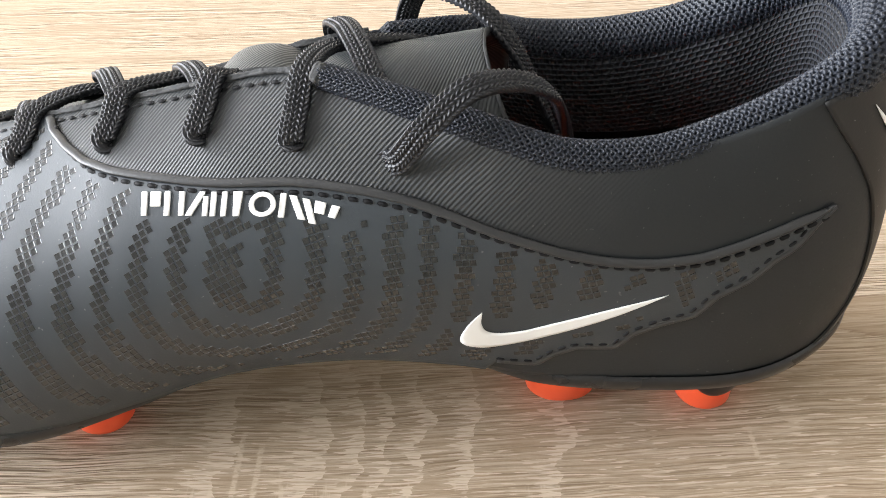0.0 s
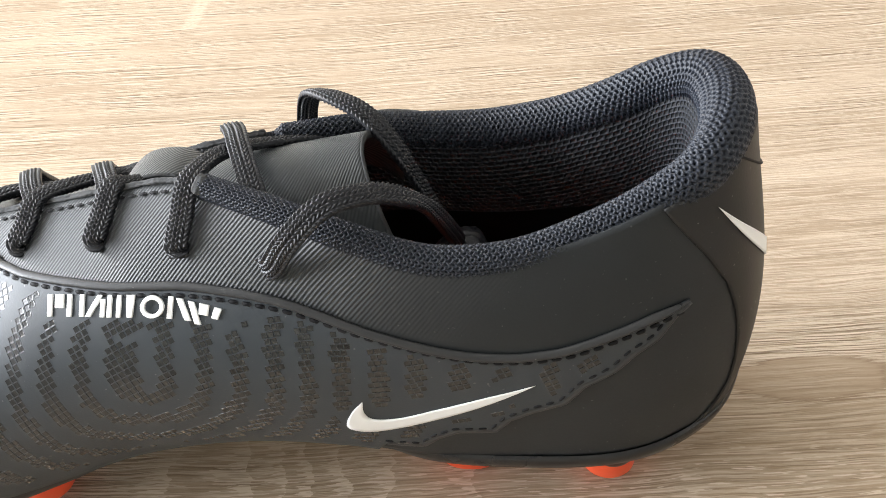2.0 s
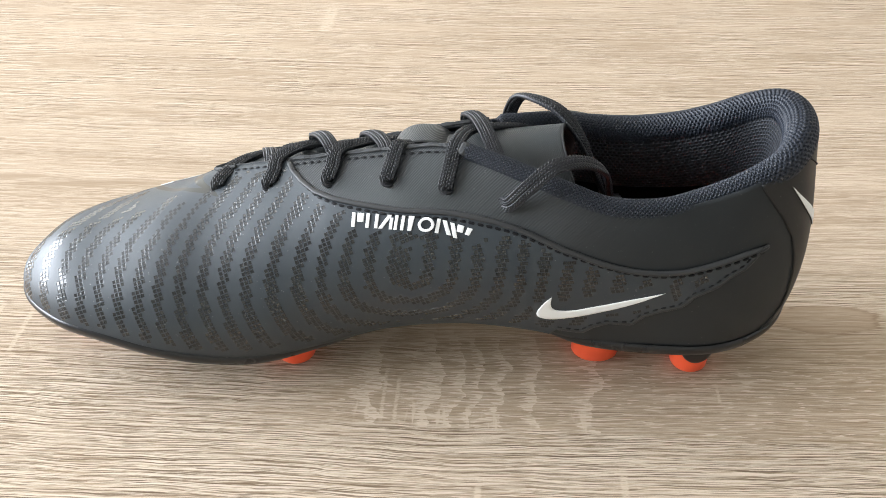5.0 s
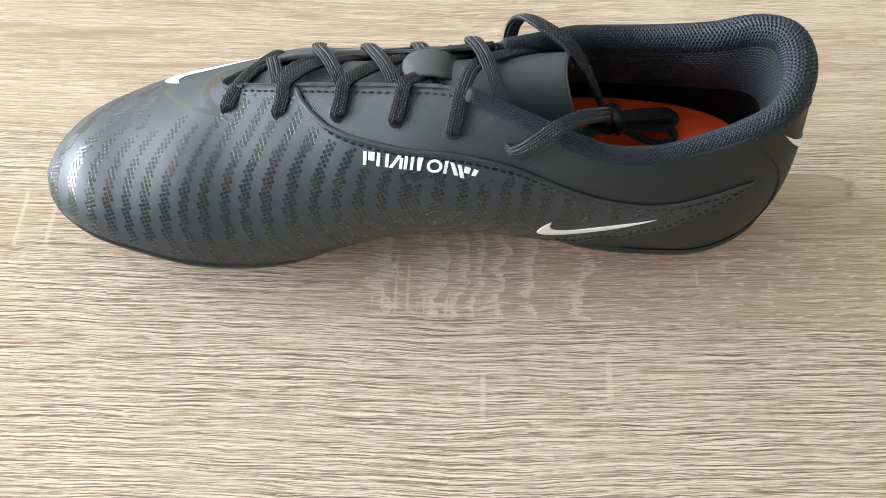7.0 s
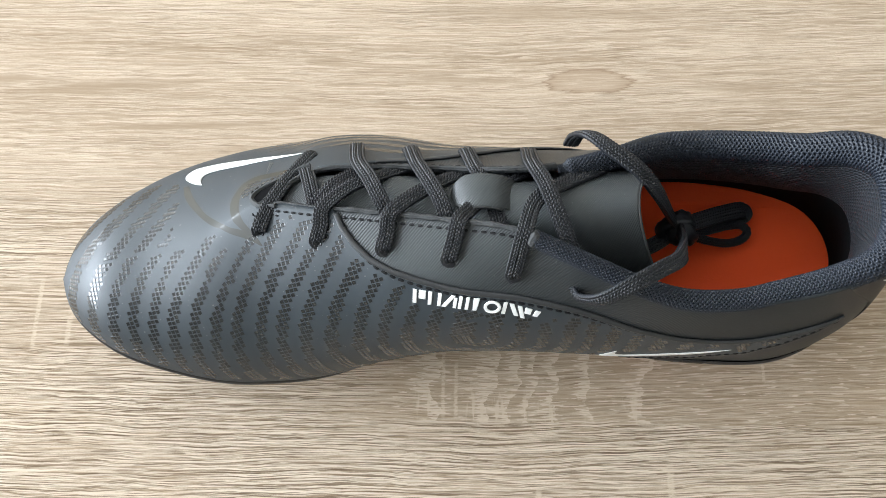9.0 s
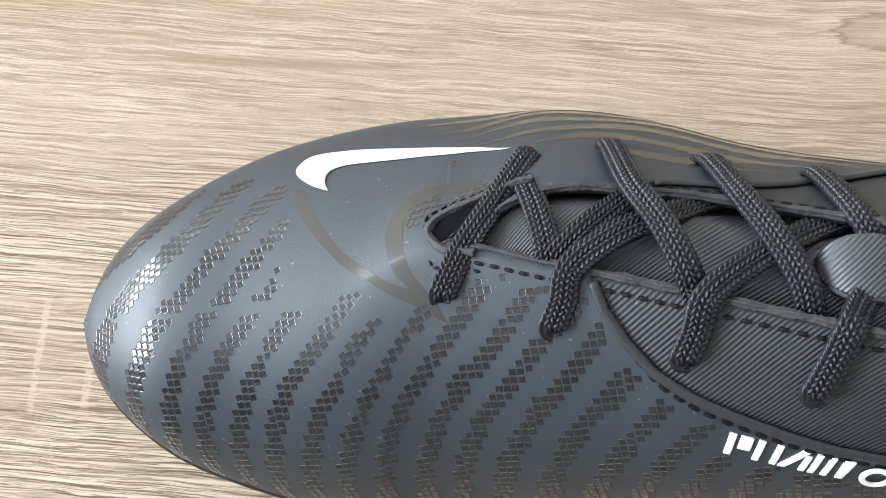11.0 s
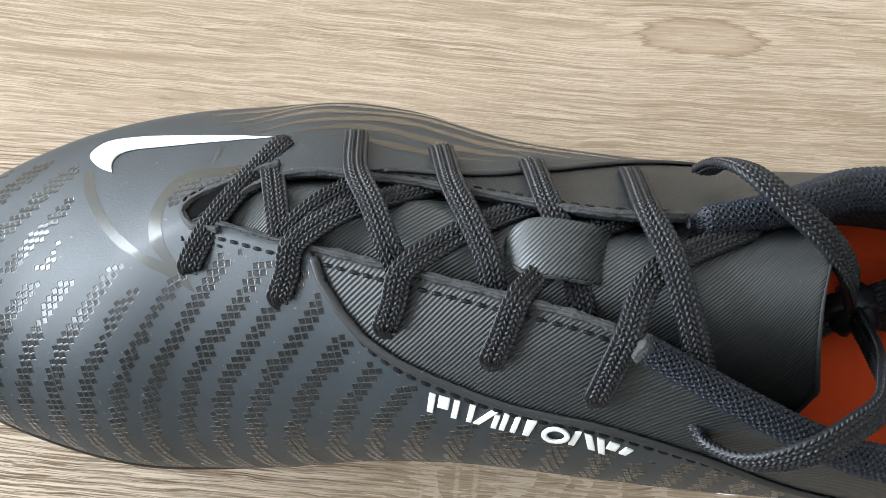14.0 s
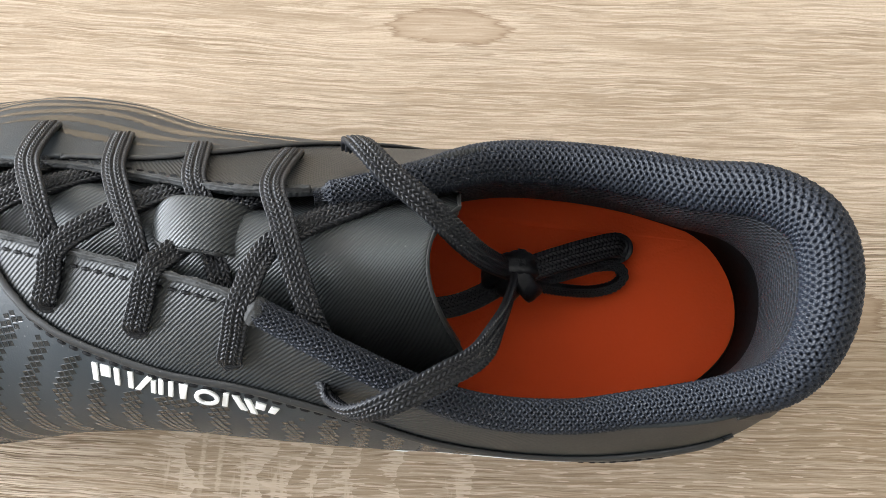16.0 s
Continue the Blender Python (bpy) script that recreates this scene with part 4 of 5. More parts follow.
def grip_squares(near, single):
    """Squares on a lattice turned by 20 degrees; those in the stretch single (x, height) are pieces of their own."""
    step, turn = 1.6, radians(20)
    su, vu = np.linspace(0.004, 0.84, 700), np.linspace(0, 1, 160)
    p = skin(su[:, None] + 0 * vu[None], vu[None] + 0 * su[:, None], near)
    arc = np.concatenate([np.zeros((700, 1)), np.cumsum(np.linalg.norm(np.diff(p, axis=1), axis=-1), 1)], 1)
    if near:
        arc -= np.array([np.interp(0.405, vu, a) for a in arc])[:, None]
    else:
        q = skin(su[:, None] + 0 * vu[None], vu[None] + 0 * su[:, None], True)
        other = np.concatenate([np.zeros((700, 1)), np.cumsum(np.linalg.norm(np.diff(q, axis=1), axis=-1), 1)], 1)
        other -= np.array([np.interp(0.405, vu, a) for a in other])[:, None]
        arc = other[:, -1:] + arc[:, -1:] - arc
    levels = np.arange(-27, 62, 0.5)
    V = np.array([np.interp(levels, a if near else a[::-1], vu if near else vu[::-1], left=-1 if near else 2, right=2 if near else -1) for a in arc])
    flat_p = skin(np.repeat(su[:, None], len(levels), 1), np.clip(V, 0, 1), near)
    run = np.concatenate([np.zeros((1, len(levels))), np.cumsum(np.linalg.norm(np.diff(flat_p, axis=0), axis=-1), 0)])
    zero = np.array([np.interp(6.0, np.maximum.accumulate(flat_p[:, j, 0] + 1e-6 * np.arange(700)), run[:, j]) for j in range(len(levels))])
    run -= zero[None]
    rng = np.random.RandomState(7)
    i, j = np.meshgrid(np.arange(-130, 110), np.arange(-70, 90), indexing="ij")
    r = (i * math.cos(turn) - j * math.sin(turn)) * step
    m = (i * math.sin(turn) + j * math.cos(turn)) * step
    keep = (m > -26) & (m < 60) & (r > -175) & (r < 110)
    cells = []
    for r_, m_ in zip(r[keep], m[keep]):
        c = int(round((m_ + 27) / 0.5))
        if not run[0, c] < r_ < run[-1, c]:
            continue
        a = np.interp(r_, run[:, c], su)
        b = np.interp(a, su, V[:, c])
        inset = not near and 0.292 < a < 0.345 and 0.775 < b < 0.99 - 2.2 * (a - 0.292)
        if a <= 0.012 or (a > (0.82 if near else 0.21) and not inset) or not 0.05 < b < 0.985 or (not near and b < 0.3):
            continue
        hi = knots_at(SEAM_NEAR if near else SEAM_FAR, a) - (0.05 if a > 0.35 else (0.07 if a > 0.3 else 0.0))
        if inset and b > (0.885 if a < 0.312 else 0.865 + 0.9 * (a - 0.33)):
            continue
        if b > hi or (near and b < knots_at(ZIG_NEAR, a) + 0.06) or (0.27 < a < 0.325 and b > 0.88):
            continue
        if near and 0.455 < a < 0.6 and abs(b - (0.686 - (a - 0.4625) * 0.55)) < 0.045:
            continue
        if near and 0.63 < a < 0.78 and abs(b - (0.2 + (a - 0.64) * 2.05)) < 0.07:
            continue
        x = np.interp(r_, run[:, c], flat_p[:, c, 0])
        wide = 0.24 if m_ < 14 else 0.225
        if inset or band_gap(x, m_) < wide + rng.uniform(-0.02, 0.02):
            cells.append((a, b, x, m_))
    cells = np.array(cells)
    s_, v_ = cells[:, 0], cells[:, 1]
    e = 1e-3
    at = skin(s_, v_, near, 0.53)
    ds = skin(np.minimum(s_ + e, 1), v_, near) - skin(s_ - e, v_, near)
    dv = skin(s_, np.minimum(v_ + e, 1), near) - skin(s_, v_ - e, near)
    ds /= np.linalg.norm(ds, axis=1, keepdims=True)
    up = np.cross(ds, dv) if near else np.cross(dv, ds)
    up /= np.linalg.norm(up, axis=1, keepdims=True)
    dv = np.cross(up, ds) if near else np.cross(ds, up)
    sign = 1.0 if near else -1.0
    e1 = ds * math.cos(turn) + sign * dv * math.sin(turn)
    e2 = np.cross(up, e1)
    size, high = step * 0.86, 0.09
    base, plate = plate_mesh()
    alone = (cells[:, 2] > single[0]) & (cells[:, 2] < single[1]) & (cells[:, 3] > single[2]) & (cells[:, 3] < single[3])
    alone &= np.cumsum(alone) <= 300
    verts, faces = [], []
    for k in np.nonzero(~alone)[0]:
        b = len(verts)
        verts += list(at[k] + base[:, :1] * e1[k] * size + base[:, 1:2] * e2[k] * size + base[:, 2:] * up[k] * high)
        faces += [tuple(b + q for q in f) for f in plate]
    ob = mesh_object("grip_pattern", np.array(verts) * MM, faces, SQUARE, overlay, "glossy black raised squares in wavy bands", smooth=False)
    ob.data.materials.clear()
    matt_sides(ob.data)
    tagged(ob, kind="stuff")
    if not alone.any():
        return
    me = bpy.data.meshes.new("grip_square")
    me.from_pydata([tuple(q) for q in base], [], plate)
    matt_sides(me)
    for k in np.nonzero(alone)[0]:
        one = new("grip_square", me)
        one.parent = overlay
        one.matrix_basis = Matrix([[*(e1[k] * size * MM)[c:c + 1], *(e2[k] * size * MM)[c:c + 1], *(up[k] * high * MM)[c:c + 1], at[k][c] * MM] for c in range(3)] + [[0, 0, 0, 1]])


# long glossy stripes on the far side
for k, (v0, a0, a1) in enumerate([(0.2, 0.27, 0.56), (0.3, 0.27, 0.6), (0.4, 0.29, 0.6), (0.5, 0.31, 0.6), (0.6, 0.33, 0.57), (0.7, 0.36, 0.54), (0.79, 0.39, 0.5)]):
    t = np.linspace(a0, a1, 420)
    v = v0 + 0.02 * np.sin(t * 60 + k) + 0.1 * np.clip((0.42 - t) / 0.15, 0, 1) ** 2 * (0.6 - v0)
    keep = np.minimum(np.minimum((t - a0) / 0.05, (a1 - t) / 0.08), 1) * np.clip((knots_at(SEAM_FAR, t) - v - 0.03) / 0.05, 0, 1)
    half = 0.033 * np.clip(keep, 0.02, 1) * (0.9 + 0.15 * np.sin(t * 90 + 2 * k))
    tooth = 1.0 - 0.55 * ((t * 150 + 0.3 * k) % 1.0)
    p = np.stack([skin(t, np.minimum(v + q * half, 0.99), False, 0.6) for q in (-1, -0.3, 0.3, tooth)], 1)
    mesh_object("gloss_stripe", p.reshape(-1, 3) * MM, [q[::-1] for q in grid_faces(420, 4)], STRIPE, overlay, "long glossy wavy stripe")

# ---- collar, lining, insole ----
RIM = [(23.5, -13.2, 92.2), (42, -21.0, 89.6), (58, -26.8, 86), (72, -29.4, 82.3), (88, -29.2, 82.2), (102, -26.8, 85), (115.5, -24.2, 89.7), (127, -20.2, 95.3), (133, -11.2, 98.7), (134.9, 1, 99.4), (132.3, 11, 98.3), (124.3, 17.8, 93.5), (112, 20.5, 87), (100, 24, 81.5), (84, 26, 78.5), (68, 24.5, 80), (54, 18.5, 85), (42, 14.5, 87), (32, 12, 88)]
CELL, ROWS = 1.5, 28
COLLAR_WIDE = [2.7, 3.0, 3.4, 3.6, 4.1, 5.0, 5.8, 5.6, 5.2, 4.8, 4.4, 3.4, 2.6]
COLLAR_HIGH = [2.6, 3.1, 3.4, 3.6, 4.4, 5.6, 6.3, 6.0, 5.6, 5.4, 4.8, 3.6, 2.6]


def knit(dist, th):
    """Slanting staggered pits between the loops of the knit, with fine yarn on top."""
    k = th / (2 * np.pi) * ROWS
    row, f = np.floor(k), k % 1.0
    side = np.where(row % 2 == 0, 1.0, -1.0)
    a = (dist / CELL + 0.5 * (row % 2) + 0.3 * side * (f - 0.5)) % 1.0
    pit = np.exp(-(((a - 0.5) / 0.17) ** 2) - ((f - 0.5) / 0.3) ** 2)
    loop = 0.16 * np.cos(2 * np.pi * (a * 2 + 0.5 * f)) * np.sin(np.pi * f)
    return -0.85 * pit + loop - 0.12 * np.cos(2 * np.pi * f) ** 4 + 0.15


u = np.linspace(0, 1, 2000)
rim = spline(RIM, u)
ends = np.clip((1 - u) / 0.02, 0.4, 1)
tube("collar", rim, spline(COLLAR_WIDE, u) * ends, spline(COLLAR_HIGH, u) * ends, np.repeat([[0, 0, 1.0]], len(u), 0), KNIT, boot, "padded blue-black knit collar", 196, knit)

stub_taper = lambda n: np.interp(np.linspace(0, 1, n), [0, 0.25, 0.7, 1], [0.55, 0.95, 1.0, 0.9])
stub = evenly([(21.8, -12.6, 92.7), (22.8, -13.0, 92.4), (24.6, -13.8, 91.9)], 0.2)
tube("collar_end", stub, 2.75 * stub_taper(len(stub)), 2.7 * stub_taper(len(stub)), np.repeat([[0, 0, 1.0]], len(stub), 0), FRAY, boot, "frayed grey end of the collar strip", 40, lambda dist, th: 1.4 * frayed(dist, th))

INSOLE = [(40, -17, 36), (58, -22, 35), (78, -23.5, 34.5), (96, -24, 34.5), (112, -22, 35), (125, -17, 35.5), (134, -8, 36), (137, 2, 36), (134.5, 13, 36), (127, 22, 35.5), (112, 28, 35), (96, 31, 34.5), (78, 32, 34.5), (58, 30, 35), (40, 26, 36)]


def lining():
    """From the inner face of the collar, a little further in, then down to the insole."""
    rows, cols = 260, 40
    u, w = np.linspace(0, 1, rows), np.linspace(0, 1, cols)
    crest, low = spline(RIM, u), spline(INSOLE, u)
    d = np.gradient(crest, axis=0)
    inward = np.stack([-d[:, 1], d[:, 0], 0 * u], -1)
    inward /= np.linalg.norm(inward, axis=1, keepdims=True)
    wide, high = spline(COLLAR_WIDE, u)[:, None], spline(COLLAR_HIGH, u)[:, None]
    heel = np.exp(-(((u - 0.5) / 0.17) ** 2))[:, None]
    up = np.array([[0, 0, 1.0]])
    p0 = crest + inward * wide * 0.62 + up * high * 0.5
    p1 = crest + inward * (wide + 0.8 + 1.4 * heel) - up * high * 0.6
    p2 = crest + inward * (wide + 0.4 - 1.5 * heel) - up * (high + 16)
    low = low - inward * 0.8 - up * 1.5
    w = w[None, :, None]
    a, b, c, e = (q[:, None] for q in (p0, p1, p2, low))
    p = a * (1 - w) ** 3 + 3 * b * w * (1 - w) ** 2 + 3 * c * w * w * (1 - w) + e * w**3
    ups = np.concatenate([np.zeros((rows, 1)), np.cumsum(np.linalg.norm(np.diff(p, axis=1), axis=-1), 1)], 1) * MM
    along = np.concatenate([[0], np.cumsum(np.linalg.norm(np.diff(crest, axis=0), axis=1))]) * MM
    uv = np.stack([np.repeat(along[:, None], cols, 1), ups], -1)
    # below this row the lining is blackened in its colour for the depth's shade
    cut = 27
    for name, lo, hi, mat, label in (("collar_lining", 0, cut + 1, LINING, "blue-black knit inside the collar"), ("lining", cut, cols, SHADE_BLACK, "lower textile lining, coloured black for the shade inside")):
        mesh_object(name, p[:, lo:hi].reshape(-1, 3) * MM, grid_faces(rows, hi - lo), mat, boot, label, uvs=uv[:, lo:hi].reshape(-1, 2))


lining()


def insole():
    ring = spline(INSOLE, np.linspace(0, 1, 80))
    front = spline([(20, 25, 35), (-30, 24, 33), (-60, 8, 31), (-30, -18, 33), (20, -16, 35)], np.linspace(0, 1, 24))
    poly = np.vstack([ring, front])
    bm = bmesh.new()
    f = bm.faces.new([bm.verts.new(Vector(p) * MM) for p in poly])
    bm.normal_update()
    if f.normal.z < 0:
        f.normal_flip()
    ext = bmesh.ops.extrude_face_region(bm, geom=[f])
    bmesh.ops.translate(bm, vec=(0, 0, -0.003), verts=[e for e in ext["geom"] if isinstance(e, bmesh.types.BMVert)])
    bmesh.ops.recalc_face_normals(bm, faces=bm.faces[:])
    part("insole", bm, FELT, boot, "bright orange felt insole")


insole()


# ---- sole plate and studs ----
def sole_plate():
    s = eased(160)
    edge = np.vstack([rail(BOTTOM_NEAR, s), rail(BOTTOM_FAR, s)[::-1]])
    pull = spline([0, 0, 0, 0, 0, 0, 0.3, 2, 5, 7, 5, 1.2, 0, 0, 0, 0, 0], s)
    inset = np.concatenate([pull, pull[::-1]])
    norm = np.vstack([outward(s, True), outward(s, False)[::-1]])
    rings = [edge + norm * (off - inset)[:, None] + np.array([0, 0, dz]) for off, dz in ((0.5, 0.9), (1.1, 0.3), (1.2, -1.2), (0.6, -3.2), (-1.0, -4.6), (-3.5, -5.2), (-9, -5.4))]
    n = len(edge)
    faces = grid_faces(len(rings), n, closed=True)
    base = (len(rings) - 1) * n
    for i in range(159):
        faces.append((base + i, base + n - 1 - i, base + n - 2 - i, base + i + 1))
    return mesh_object("sole_plate", np.stack(rings).reshape(-1, 3) * MM, faces, SOLE, boot, "glossy black moulded sole plate")


sole = sole_plate()


def stud(x, y, top_z, r_top, r_low, split, long=1.0):
    k = 32
    th = np.linspace(0, 2 * np.pi, k, endpoint=False)
    r_at = lambda z: r_low + (r_top - r_low) * z / top_z
    body = [(r_top + 2.5, top_z), (r_top + 0.4, top_z - 3.5), (r_at(split) + 0.5, split), (r_at(split) - 0.5, split - 0.3)]
    tip = [(r_at(split) - 0.2, split + 0.6), (r_at(split), split), (r_low + 0.4, 1.4), (r_low - 0.4, 0.3), (r_low - 1.5, 0.0), (0.05, 0.0)]
    ob = None
    for name, prof, mat, label in (("stud", body, SOLE, "black stud base"), ("stud_tip", tip, ORANGE, "bright orange stud tip")):
        v = np.array([[(x + long * r * np.sign(np.cos(a)) * abs(np.cos(a)) ** (1 / long), y + r * np.sin(a), z - (0.16 * r * np.sin(a) * (1 if 2 < z < top_z - 1 else 0))) for a in th] for r, z in prof]).reshape(-1, 3)
        made = mesh_object(name, v * MM, grid_faces(len(prof), k, closed=True), mat, sole if ob is None else ob, label)
        ob = ob or made


for x, y, z, split in ((111.8, -16.3, 22.5, 10), (112, 20, 22.5, 10), (75.8, -12.2, 24, 12), (77, 19, 24, 12), (-41, -20.5, 14.5, 6.5), (-30, 34, 15.5, 8), (-88, -9, 17.5, 8), (-78, 27, 17.5, 8), (-116, -6, 20, 7), (-118, 10, 21, 9)):
    stud(x, y, z, 8.6, 7.0 if x < 80 else 6.6, split, 1.22 if 70 < x < 80 else 1.0)


def stud_fairing(x, y, z):
    """A black rounded rib moulded on the outer face of a heel stud."""
    bm = bmesh.new()
    bmesh.ops.create_uvsphere(bm, u_segments=24, v_segments=14, radius=1.0, matrix=Matrix.Translation((x * MM, y * MM, z * MM)) @ Matrix.Diagonal((0.0062, 0.0035, 0.0085, 1)))
    part("stud_fairing", bm, SOLE, sole, "black rounded rib on the heel stud", True)


stud_fairing(112.5, -22.5, 14.5)


# ---- tongue ----
T_X = [(-68, 7, 64, 8), (-50, 10, 69.5, 9), (-28, 9, 75, 10), (-4, 5, 81, 12), (18, 2.5, 86.5, 16), (40, 1.5, 91, 20), (56.5, 2.5, 93.3, 24)]


def tongue_at(a, q, lift=0.0):
    """A point of the tongue: a along it, q from -1 (near edge) to 1."""
    c = spline(T_X, a)
    half = 21.0 - 3.0 * a
    x = c[..., 0] + 12.0 * np.clip((a - 0.8) / 0.2, 0, 1) ** 2 * np.clip(q + 0.15, -0.85, 0.7) ** 2
    k = np.clip((q - 0.28) / 0.3, 0, 1)
    dip = 5.5 * k * k * (3 - 2 * k) * np.clip((0.9 - a) / 0.25, 0, 1) * np.clip(a / 0.12, 0, 1)
    return np.stack([x, c[..., 1] + half * q, c[..., 2] - c[..., 3] * q * q - dip + lift], -1)


def tongue():
    a, q = np.meshgrid(np.linspace(0, 1, 90), np.linspace(-1.4, 1, 48), indexing="ij")
    p = tongue_at(a, q)
    uv = np.stack([a * 0.14, q * 0.024], -1).reshape(-1, 2)
    ob = mesh_object("tongue", p.reshape(-1, 3) * MM, grid_faces(90, 48), TONGUE, boot, "grey-black twill tongue with a cut edge", uvs=uv)
    mod = ob.modifiers.new("thickness", "SOLIDIFY")
    mod.thickness, mod.offset = 0.0018, -1.0
    a, q = np.meshgrid(np.linspace(0, 1, 36), np.linspace(-1, 1, 20), indexing="ij")
    run = -2.5 + 22.0 * a
    rise = np.sin(np.pi * a**0.72) ** 0.8
    width = 5.7 * np.sqrt(np.clip(1 - np.clip(1 - a / 0.35, 0, 1) ** 2.4, 0.05, 1))
    p = np.stack([run, 5.3 - 0.06 * run + width * q, 82.3 + run * 0.23 - 0.4 + 4.5 * rise - 0.5 * q * q - 3.0 * np.clip((a - 0.62) / 0.38, 0, 1) ** 2], -1)
    tab = mesh_object("tongue_loop", p.reshape(-1, 3) * MM, grid_faces(36, 20), TONGUE, ob, "twill lace loop on the tongue", uvs=p[..., :2].reshape(-1, 2) * MM)
    mod = tab.modifiers.new("thickness", "SOLIDIFY")
    mod.thickness, mod.offset = 0.0012, -1.0
    rim_ = evenly(p[3:-6:3, 0] + np.array([0, -0.1, -0.5]), 0.25)
    tube("cut_edge", rim_, 0.35, 0.6, np.repeat([[0, 0, 1.0]], len(rim_), 0), FRAY, tab, "pale frayed edge of the lace loop", 12, frayed)
    edge = tongue_at(np.full(70, 1.0), np.linspace(-1.35, 1, 70), -0.9)
    tube("cut_edge", edge, 0.5, 1.0, np.repeat([[0, 0, 1.0]], 70, 0), FRAY, ob, "pale cut edge of the tongue", 8)
    return ob


tongue()


# ---- laces ----
TAPE = 0.6


def braid(dist, th):
    """Plaited strands: slanting bumps in six columns, each half a bump off its neighbour, fading at the tape's edges."""
    c = 3.0 * (np.cos(th) + 1.0)
    rib = np.sin(np.pi * (c % 1.0)) ** 0.6
    slope = (c % 1.0 - 0.5) * np.where(c.astype(int) % 2 == 0, 0.75, -0.75)
    strand = np.abs(np.sin(np.pi * (dist / 1.2 + slope + 0.5 * (c.astype(int) % 2)))) ** 0.9
    return (0.72 * rib * strand - 0.45) * (0.3 + 0.7 * np.abs(np.sin(th)))


def lace(name, points, ups, label="", width=2.75, thick=1.0, parent=None):
    path = evenly(points, 0.17)
    up = spline(ups, np.linspace(0, 1, len(path)))
    return tube(name, path, width, thick, up, LACE, parent or boot, label, 84, braid, flat=TAPE)


def eyelet(near, s, v):
    c = skin(np.array([s]), np.array([v]), near, 0.6)[0]
    n = skin(np.array([s]), np.array([v]), near, 2.0)[0] - c
    n /= np.linalg.norm(n)
    t = np.cross(n, (0, 0, 1.0))
    t /= np.linalg.norm(t)
    b = np.cross(t, n)
    th = np.linspace(0, 2 * np.pi, 24, endpoint=False)
    rings = [c + t * (r * 2.0 * np.cos(th))[:, None] + b * (r * 0.7 * np.sin(th))[:, None] + n * h for r, h in ((1.08, -0.3), (1.04, 0.05), (0.95, 0.05), (0.85, -0.5))]
    mesh_object("eyelet", np.vstack(rings) * MM, grid_faces(4, 24, closed=True), THREAD, boot, "punched black lace hole")


def on(near, s, v, lift):
    return tuple(skin(np.array([s]), np.array([v]), near, lift)[0])


NEAR_EYES = [(0.3175, 0.893), (0.3738, 0.868), (0.438, 0.868), (0.4995, 0.852), (0.5625, 0.808), (0.6238, 0.808)]
FAR_EYES = [(0.3665, 0.785), (0.4095, 0.77), (0.4565, 0.78), (0.51, 0.75), (0.5725, 0.665)]
for s_, v_ in NEAR_EYES[:5]:
    eyelet(True, s_, v_)
for s_, v_ in FAR_EYES:
    eyelet(False, s_, v_)
A, B, C, D, E, F = [lambda h, k=k: on(True, k[0], k[1], h) for k in NEAR_EYES]
a_, b_, c_, d_, e_ = [lambda h, k=k: on(False, k[0], k[1], h) for k in FAR_EYES]


def over(p, dx, dy, dz):
    return (p[0] + dx, p[1] + dy, p[2] + dz)


def rise(k, ds):
    """Lace points from near eyelet k up the flap and over its edge."""
    s_, v_ = NEAR_EYES[k]
    return [on(True, s_, v_, -1.5), on(True, s_, v_ + 0.004, 1.3), on(True, s_ + ds * 0.5, 0.55 * v_ + 0.45, 1.5), over(on(True, s_ + ds, 0.995, 1.6), 0.3, 0.5, 0.4)]


flat = [(0, -0.5, 1), (0, -0.2, 1), (0, 0.1, 1), (0, 0.5, 1), (0, 0.8, 1)]
lace("lace_strand", [over(A(-1.5), -0.5, -0.5, 0), over(A(1.6), 0.3, 1.0, 0.6), (-63, 8.5, 68.3), (-58.5, 16.5, 67.2), over(a_(1.3), 0, -1, 0.3), over(a_(-1.2), 0.5, 0.5, 0)], flat, "front crossing of the flat black lace")
lace("lace_strand", [b_(-1.5), over(b_(2.0), 0.5, -1, 0.8), (-34, 20.5, 75), (-29.5, 12, 80.5), (-25.5, 4, 82), (-22.5, -1.5, 79.5), (-21, -6, 76)], flat[::-1], "flat black braided lace strand")
lace("lace_strand", [c_(-1.5), over(c_(2.0), 0.5, -1, 0.8), (-14, 19, 77.3), (-9.5, 10, 82.6), (-5.5, 2, 84.2), (-3.5, -4.5, 82.6), (-3, -9, 80)], flat[::-1], "flat black braided lace strand")
lace("lace_strand", [d_(-1.5), over(d_(2.0), 0.5, -1, 0.8), (5, 16.5, 81.5), (8.3, 9.8, 83.4), (10.8, 3, 83.9), (13.3, -5, 83.6), (15, -10, 81.5)], flat[::-1], "flat black lace strand threaded under the tongue loop")
lace("lace_strand", [e_(-1.5), over(e_(2.0), 0.3, -1.5, 1.0), (23.5, 14, 89.5), (27, 5, 94.2), (30.3, -4, 94.4), (34, -13, 91), (38, -21, 85)], flat[::-1], "flat black braided lace strand")
lace("lace_strand", [*rise(1, 0.012), (-36, 10, 77.2), (-27, 14.5, 75.2), (-16, 20, 71)], flat, "flat black braided lace strand")
lace("lace_strand", [*rise(2, 0.012), (-14, 5, 82.4), (-4, 11.5, 80.3), (9, 18, 76)], flat, "flat black braided lace strand")
lace("lace_strand", [*rise(3, 0.011), (3, -2.4, 87), (5.8, 0.9, 85.4), (9.5, 4.8, 84.9), (17, 11, 83), (26, 16.5, 79)], flat, "flat black lace strand threaded under the tongue loop")
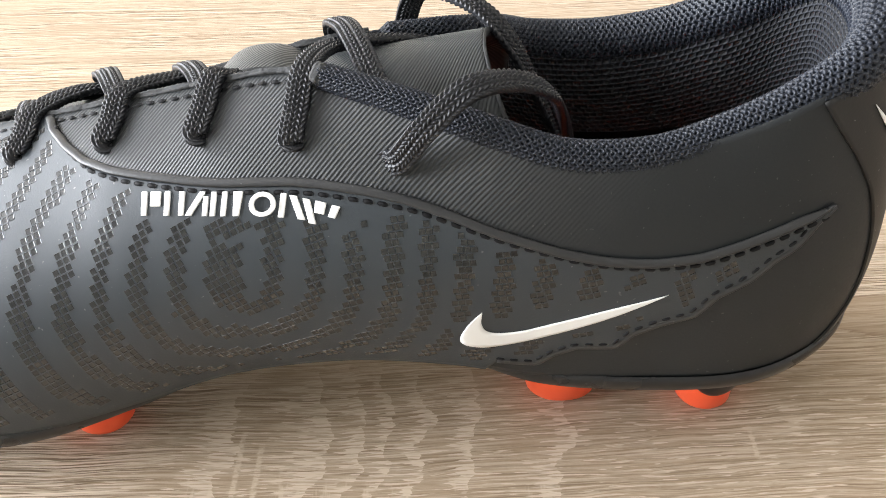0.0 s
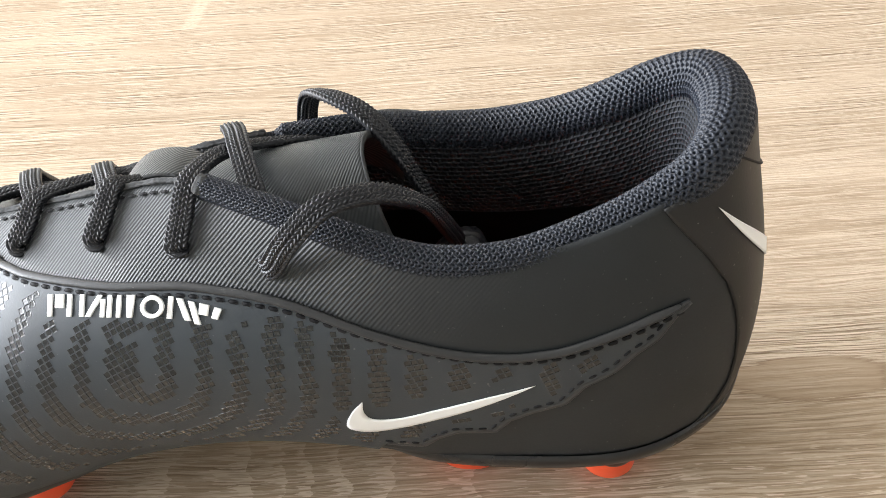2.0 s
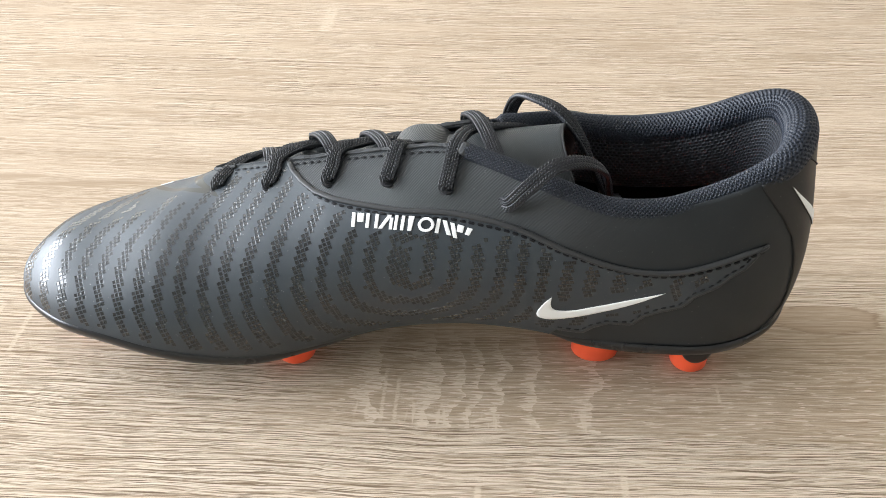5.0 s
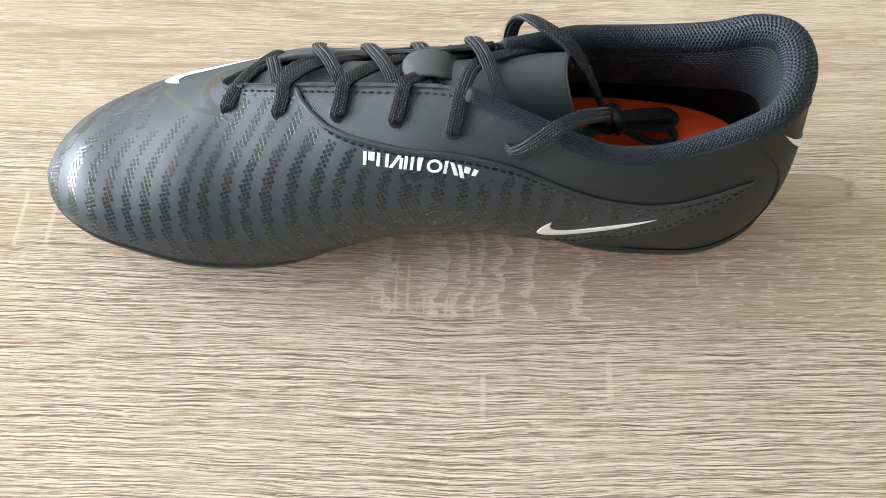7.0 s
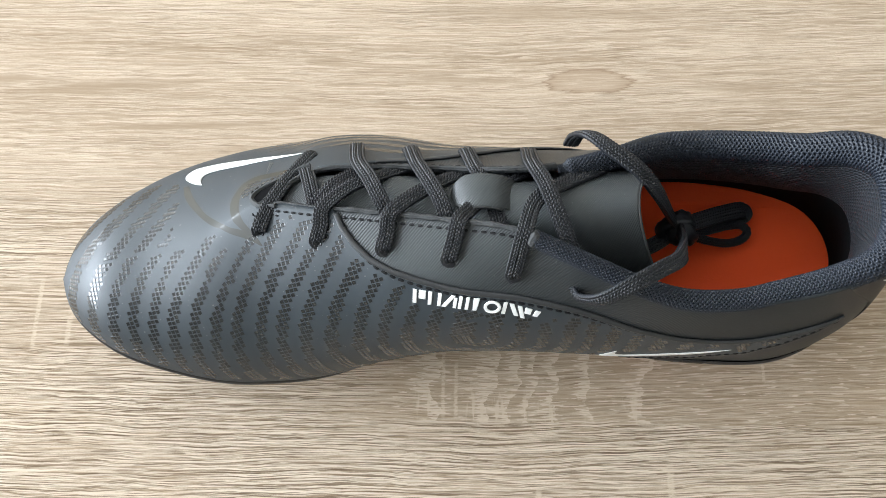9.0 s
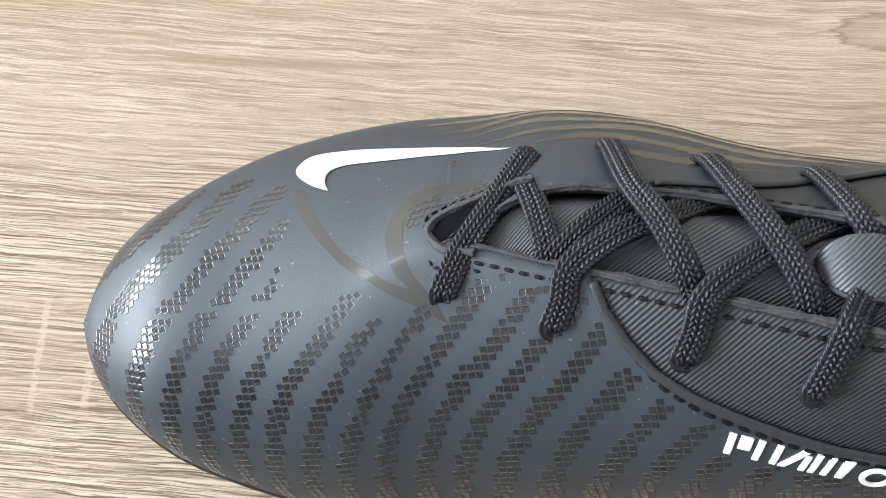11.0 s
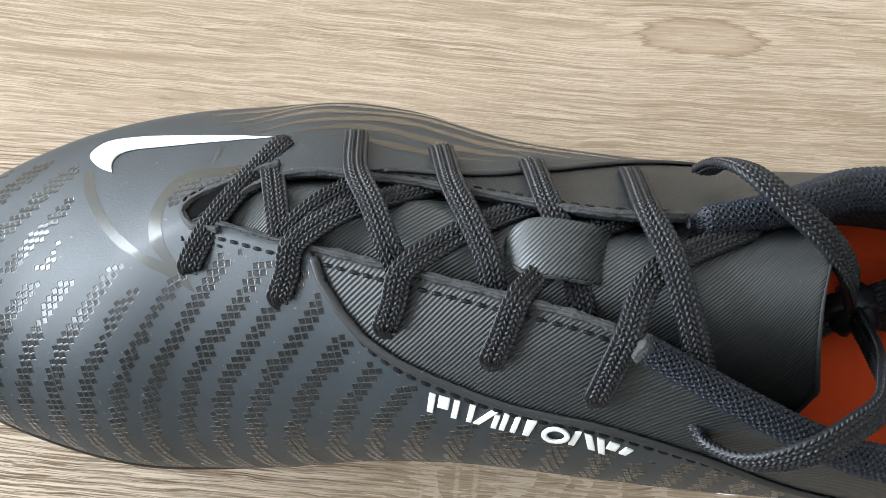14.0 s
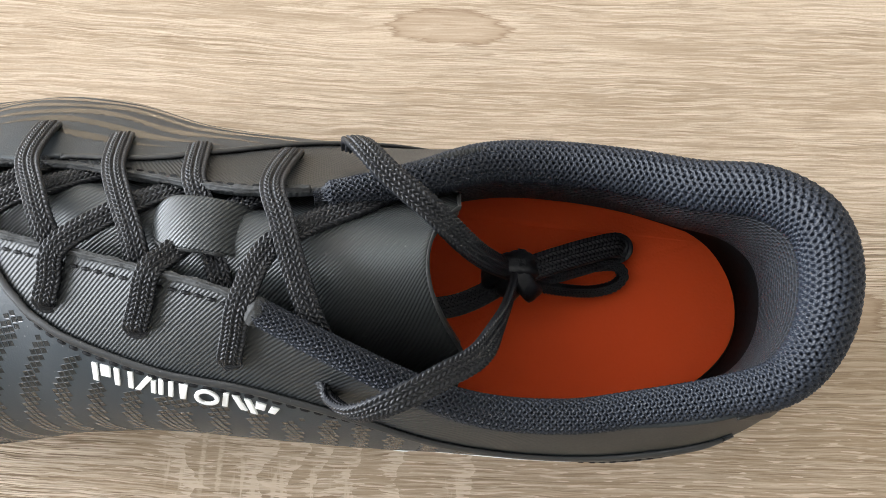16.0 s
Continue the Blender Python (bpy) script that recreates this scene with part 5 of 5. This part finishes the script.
lace("lace_strand", [*rise(4, 0.01), (24.2, -1, 92.4), (32, 5.5, 90.5), (42, 11, 87.5), (48, 16, 82)], flat, "flat black braided lace strand")
lace("lace_strand", [(-52.5, 20, 68), (-50.5, 14, 71.5), (-48.5, 7, 73), (-47, 0, 71)], flat[::-1], "flat black braided lace strand")
lace("lace_strand", [(-47, 5, 73.5), (-41.5, 11, 75), (-35, 17, 72.5), (-31, 21, 70)], flat, "flat black braided lace strand")
lace("lace_end", [over(F(-1.5), -1, 0, 0), over(F(1.6), 2.2, -0.8, 1.0), (44.5, -31.8, 90.5), (52.4, -29.2, 97), (61, -24, 96), (68, -19, 91), (72, -12, 82), (75, -4, 70), (76.5, 2, 61)], [(0, -1, 0.3), (0, -0.9, 0.6), (0, -0.4, 1), (0.3, -0.3, 1), (1, -0.4, 0.5), (1, -0.3, 0.2)], "loose lace end arching over the collar")
lace("lace_end", [(38, 27, 76), (39, 25.8, 85), (42, 21.8, 93.3), (48, 15.5, 96.2), (56.7, 9.2, 94.6), (63.5, 5, 87.5), (69, 4, 76), (75, 5, 61)], [(0, 1, 0.2), (0, 0.8, 0.7), (0, 0.1, 1), (0.3, -0.2, 1), (0.9, -0.1, 0.5), (1, 0.2, 0.2)], "loose lace end arching over the collar")


def bow():
    """The knot inside the boot, with its two loops and a loose end."""
    th = np.linspace(0, 2 * np.pi, 40)
    centre = np.array([77.5, 4.5, 57.0])
    for k, (tilt, r) in enumerate(((0.2, 5.2), (1.1, 4.6), (2.2, 4.8))):
        e1 = np.array([np.cos(tilt), np.sin(tilt), 0.2])
        e2 = np.array([-0.3 * np.sin(tilt), 0.3 * np.cos(tilt), 1.0])
        p = centre + r * (np.cos(th)[:, None] * e1 + np.sin(th)[:, None] * e2 * 0.75) + np.array([k * 1.5 - 1.5, 0, 0])
        tube("lace_knot", p, 2.6, 1.9, p - centre + 1e-3, LACE, boot, "tight black lace knot", 20, braid)
    flat_up = [(0, 0.2, 1), (0, 0, 1), (0, -0.2, 1)]
    lace("bow_loop", [(80, 6, 56), (88, 10, 52), (97, 14, 48), (104, 16.5, 44.8), (105, 15.8, 41.5), (98, 12.5, 43.5), (88, 8, 49), (81, 5, 54)], flat_up, "flat black lace loop", 3.4, 0.9)
    lace("bow_loop", [(81, 3, 54), (90, 3.5, 47), (98, 4.5, 42), (104, 6.5, 40.5), (106.5, 9.5, 40.5), (104, 11.8, 41.5), (97, 10.5, 43), (88, 7, 49), (82, 5, 54)], [(0.4, -1, 0.5), (0.5, -0.6, 1), (0.4, 0.6, 1)], "small open black lace loop", 1.5, 1.1)
    lace("lace_tail", [(75, 3, 55), (69, -1, 55), (63, -4, 57), (55, -6, 60)], flat_up, "short loose lace tail", 2.8, 0.9)


bow()

grip_squares(True, (-48, 50, -9, 15))
grip_squares(False, (0, 0, 0, 0))
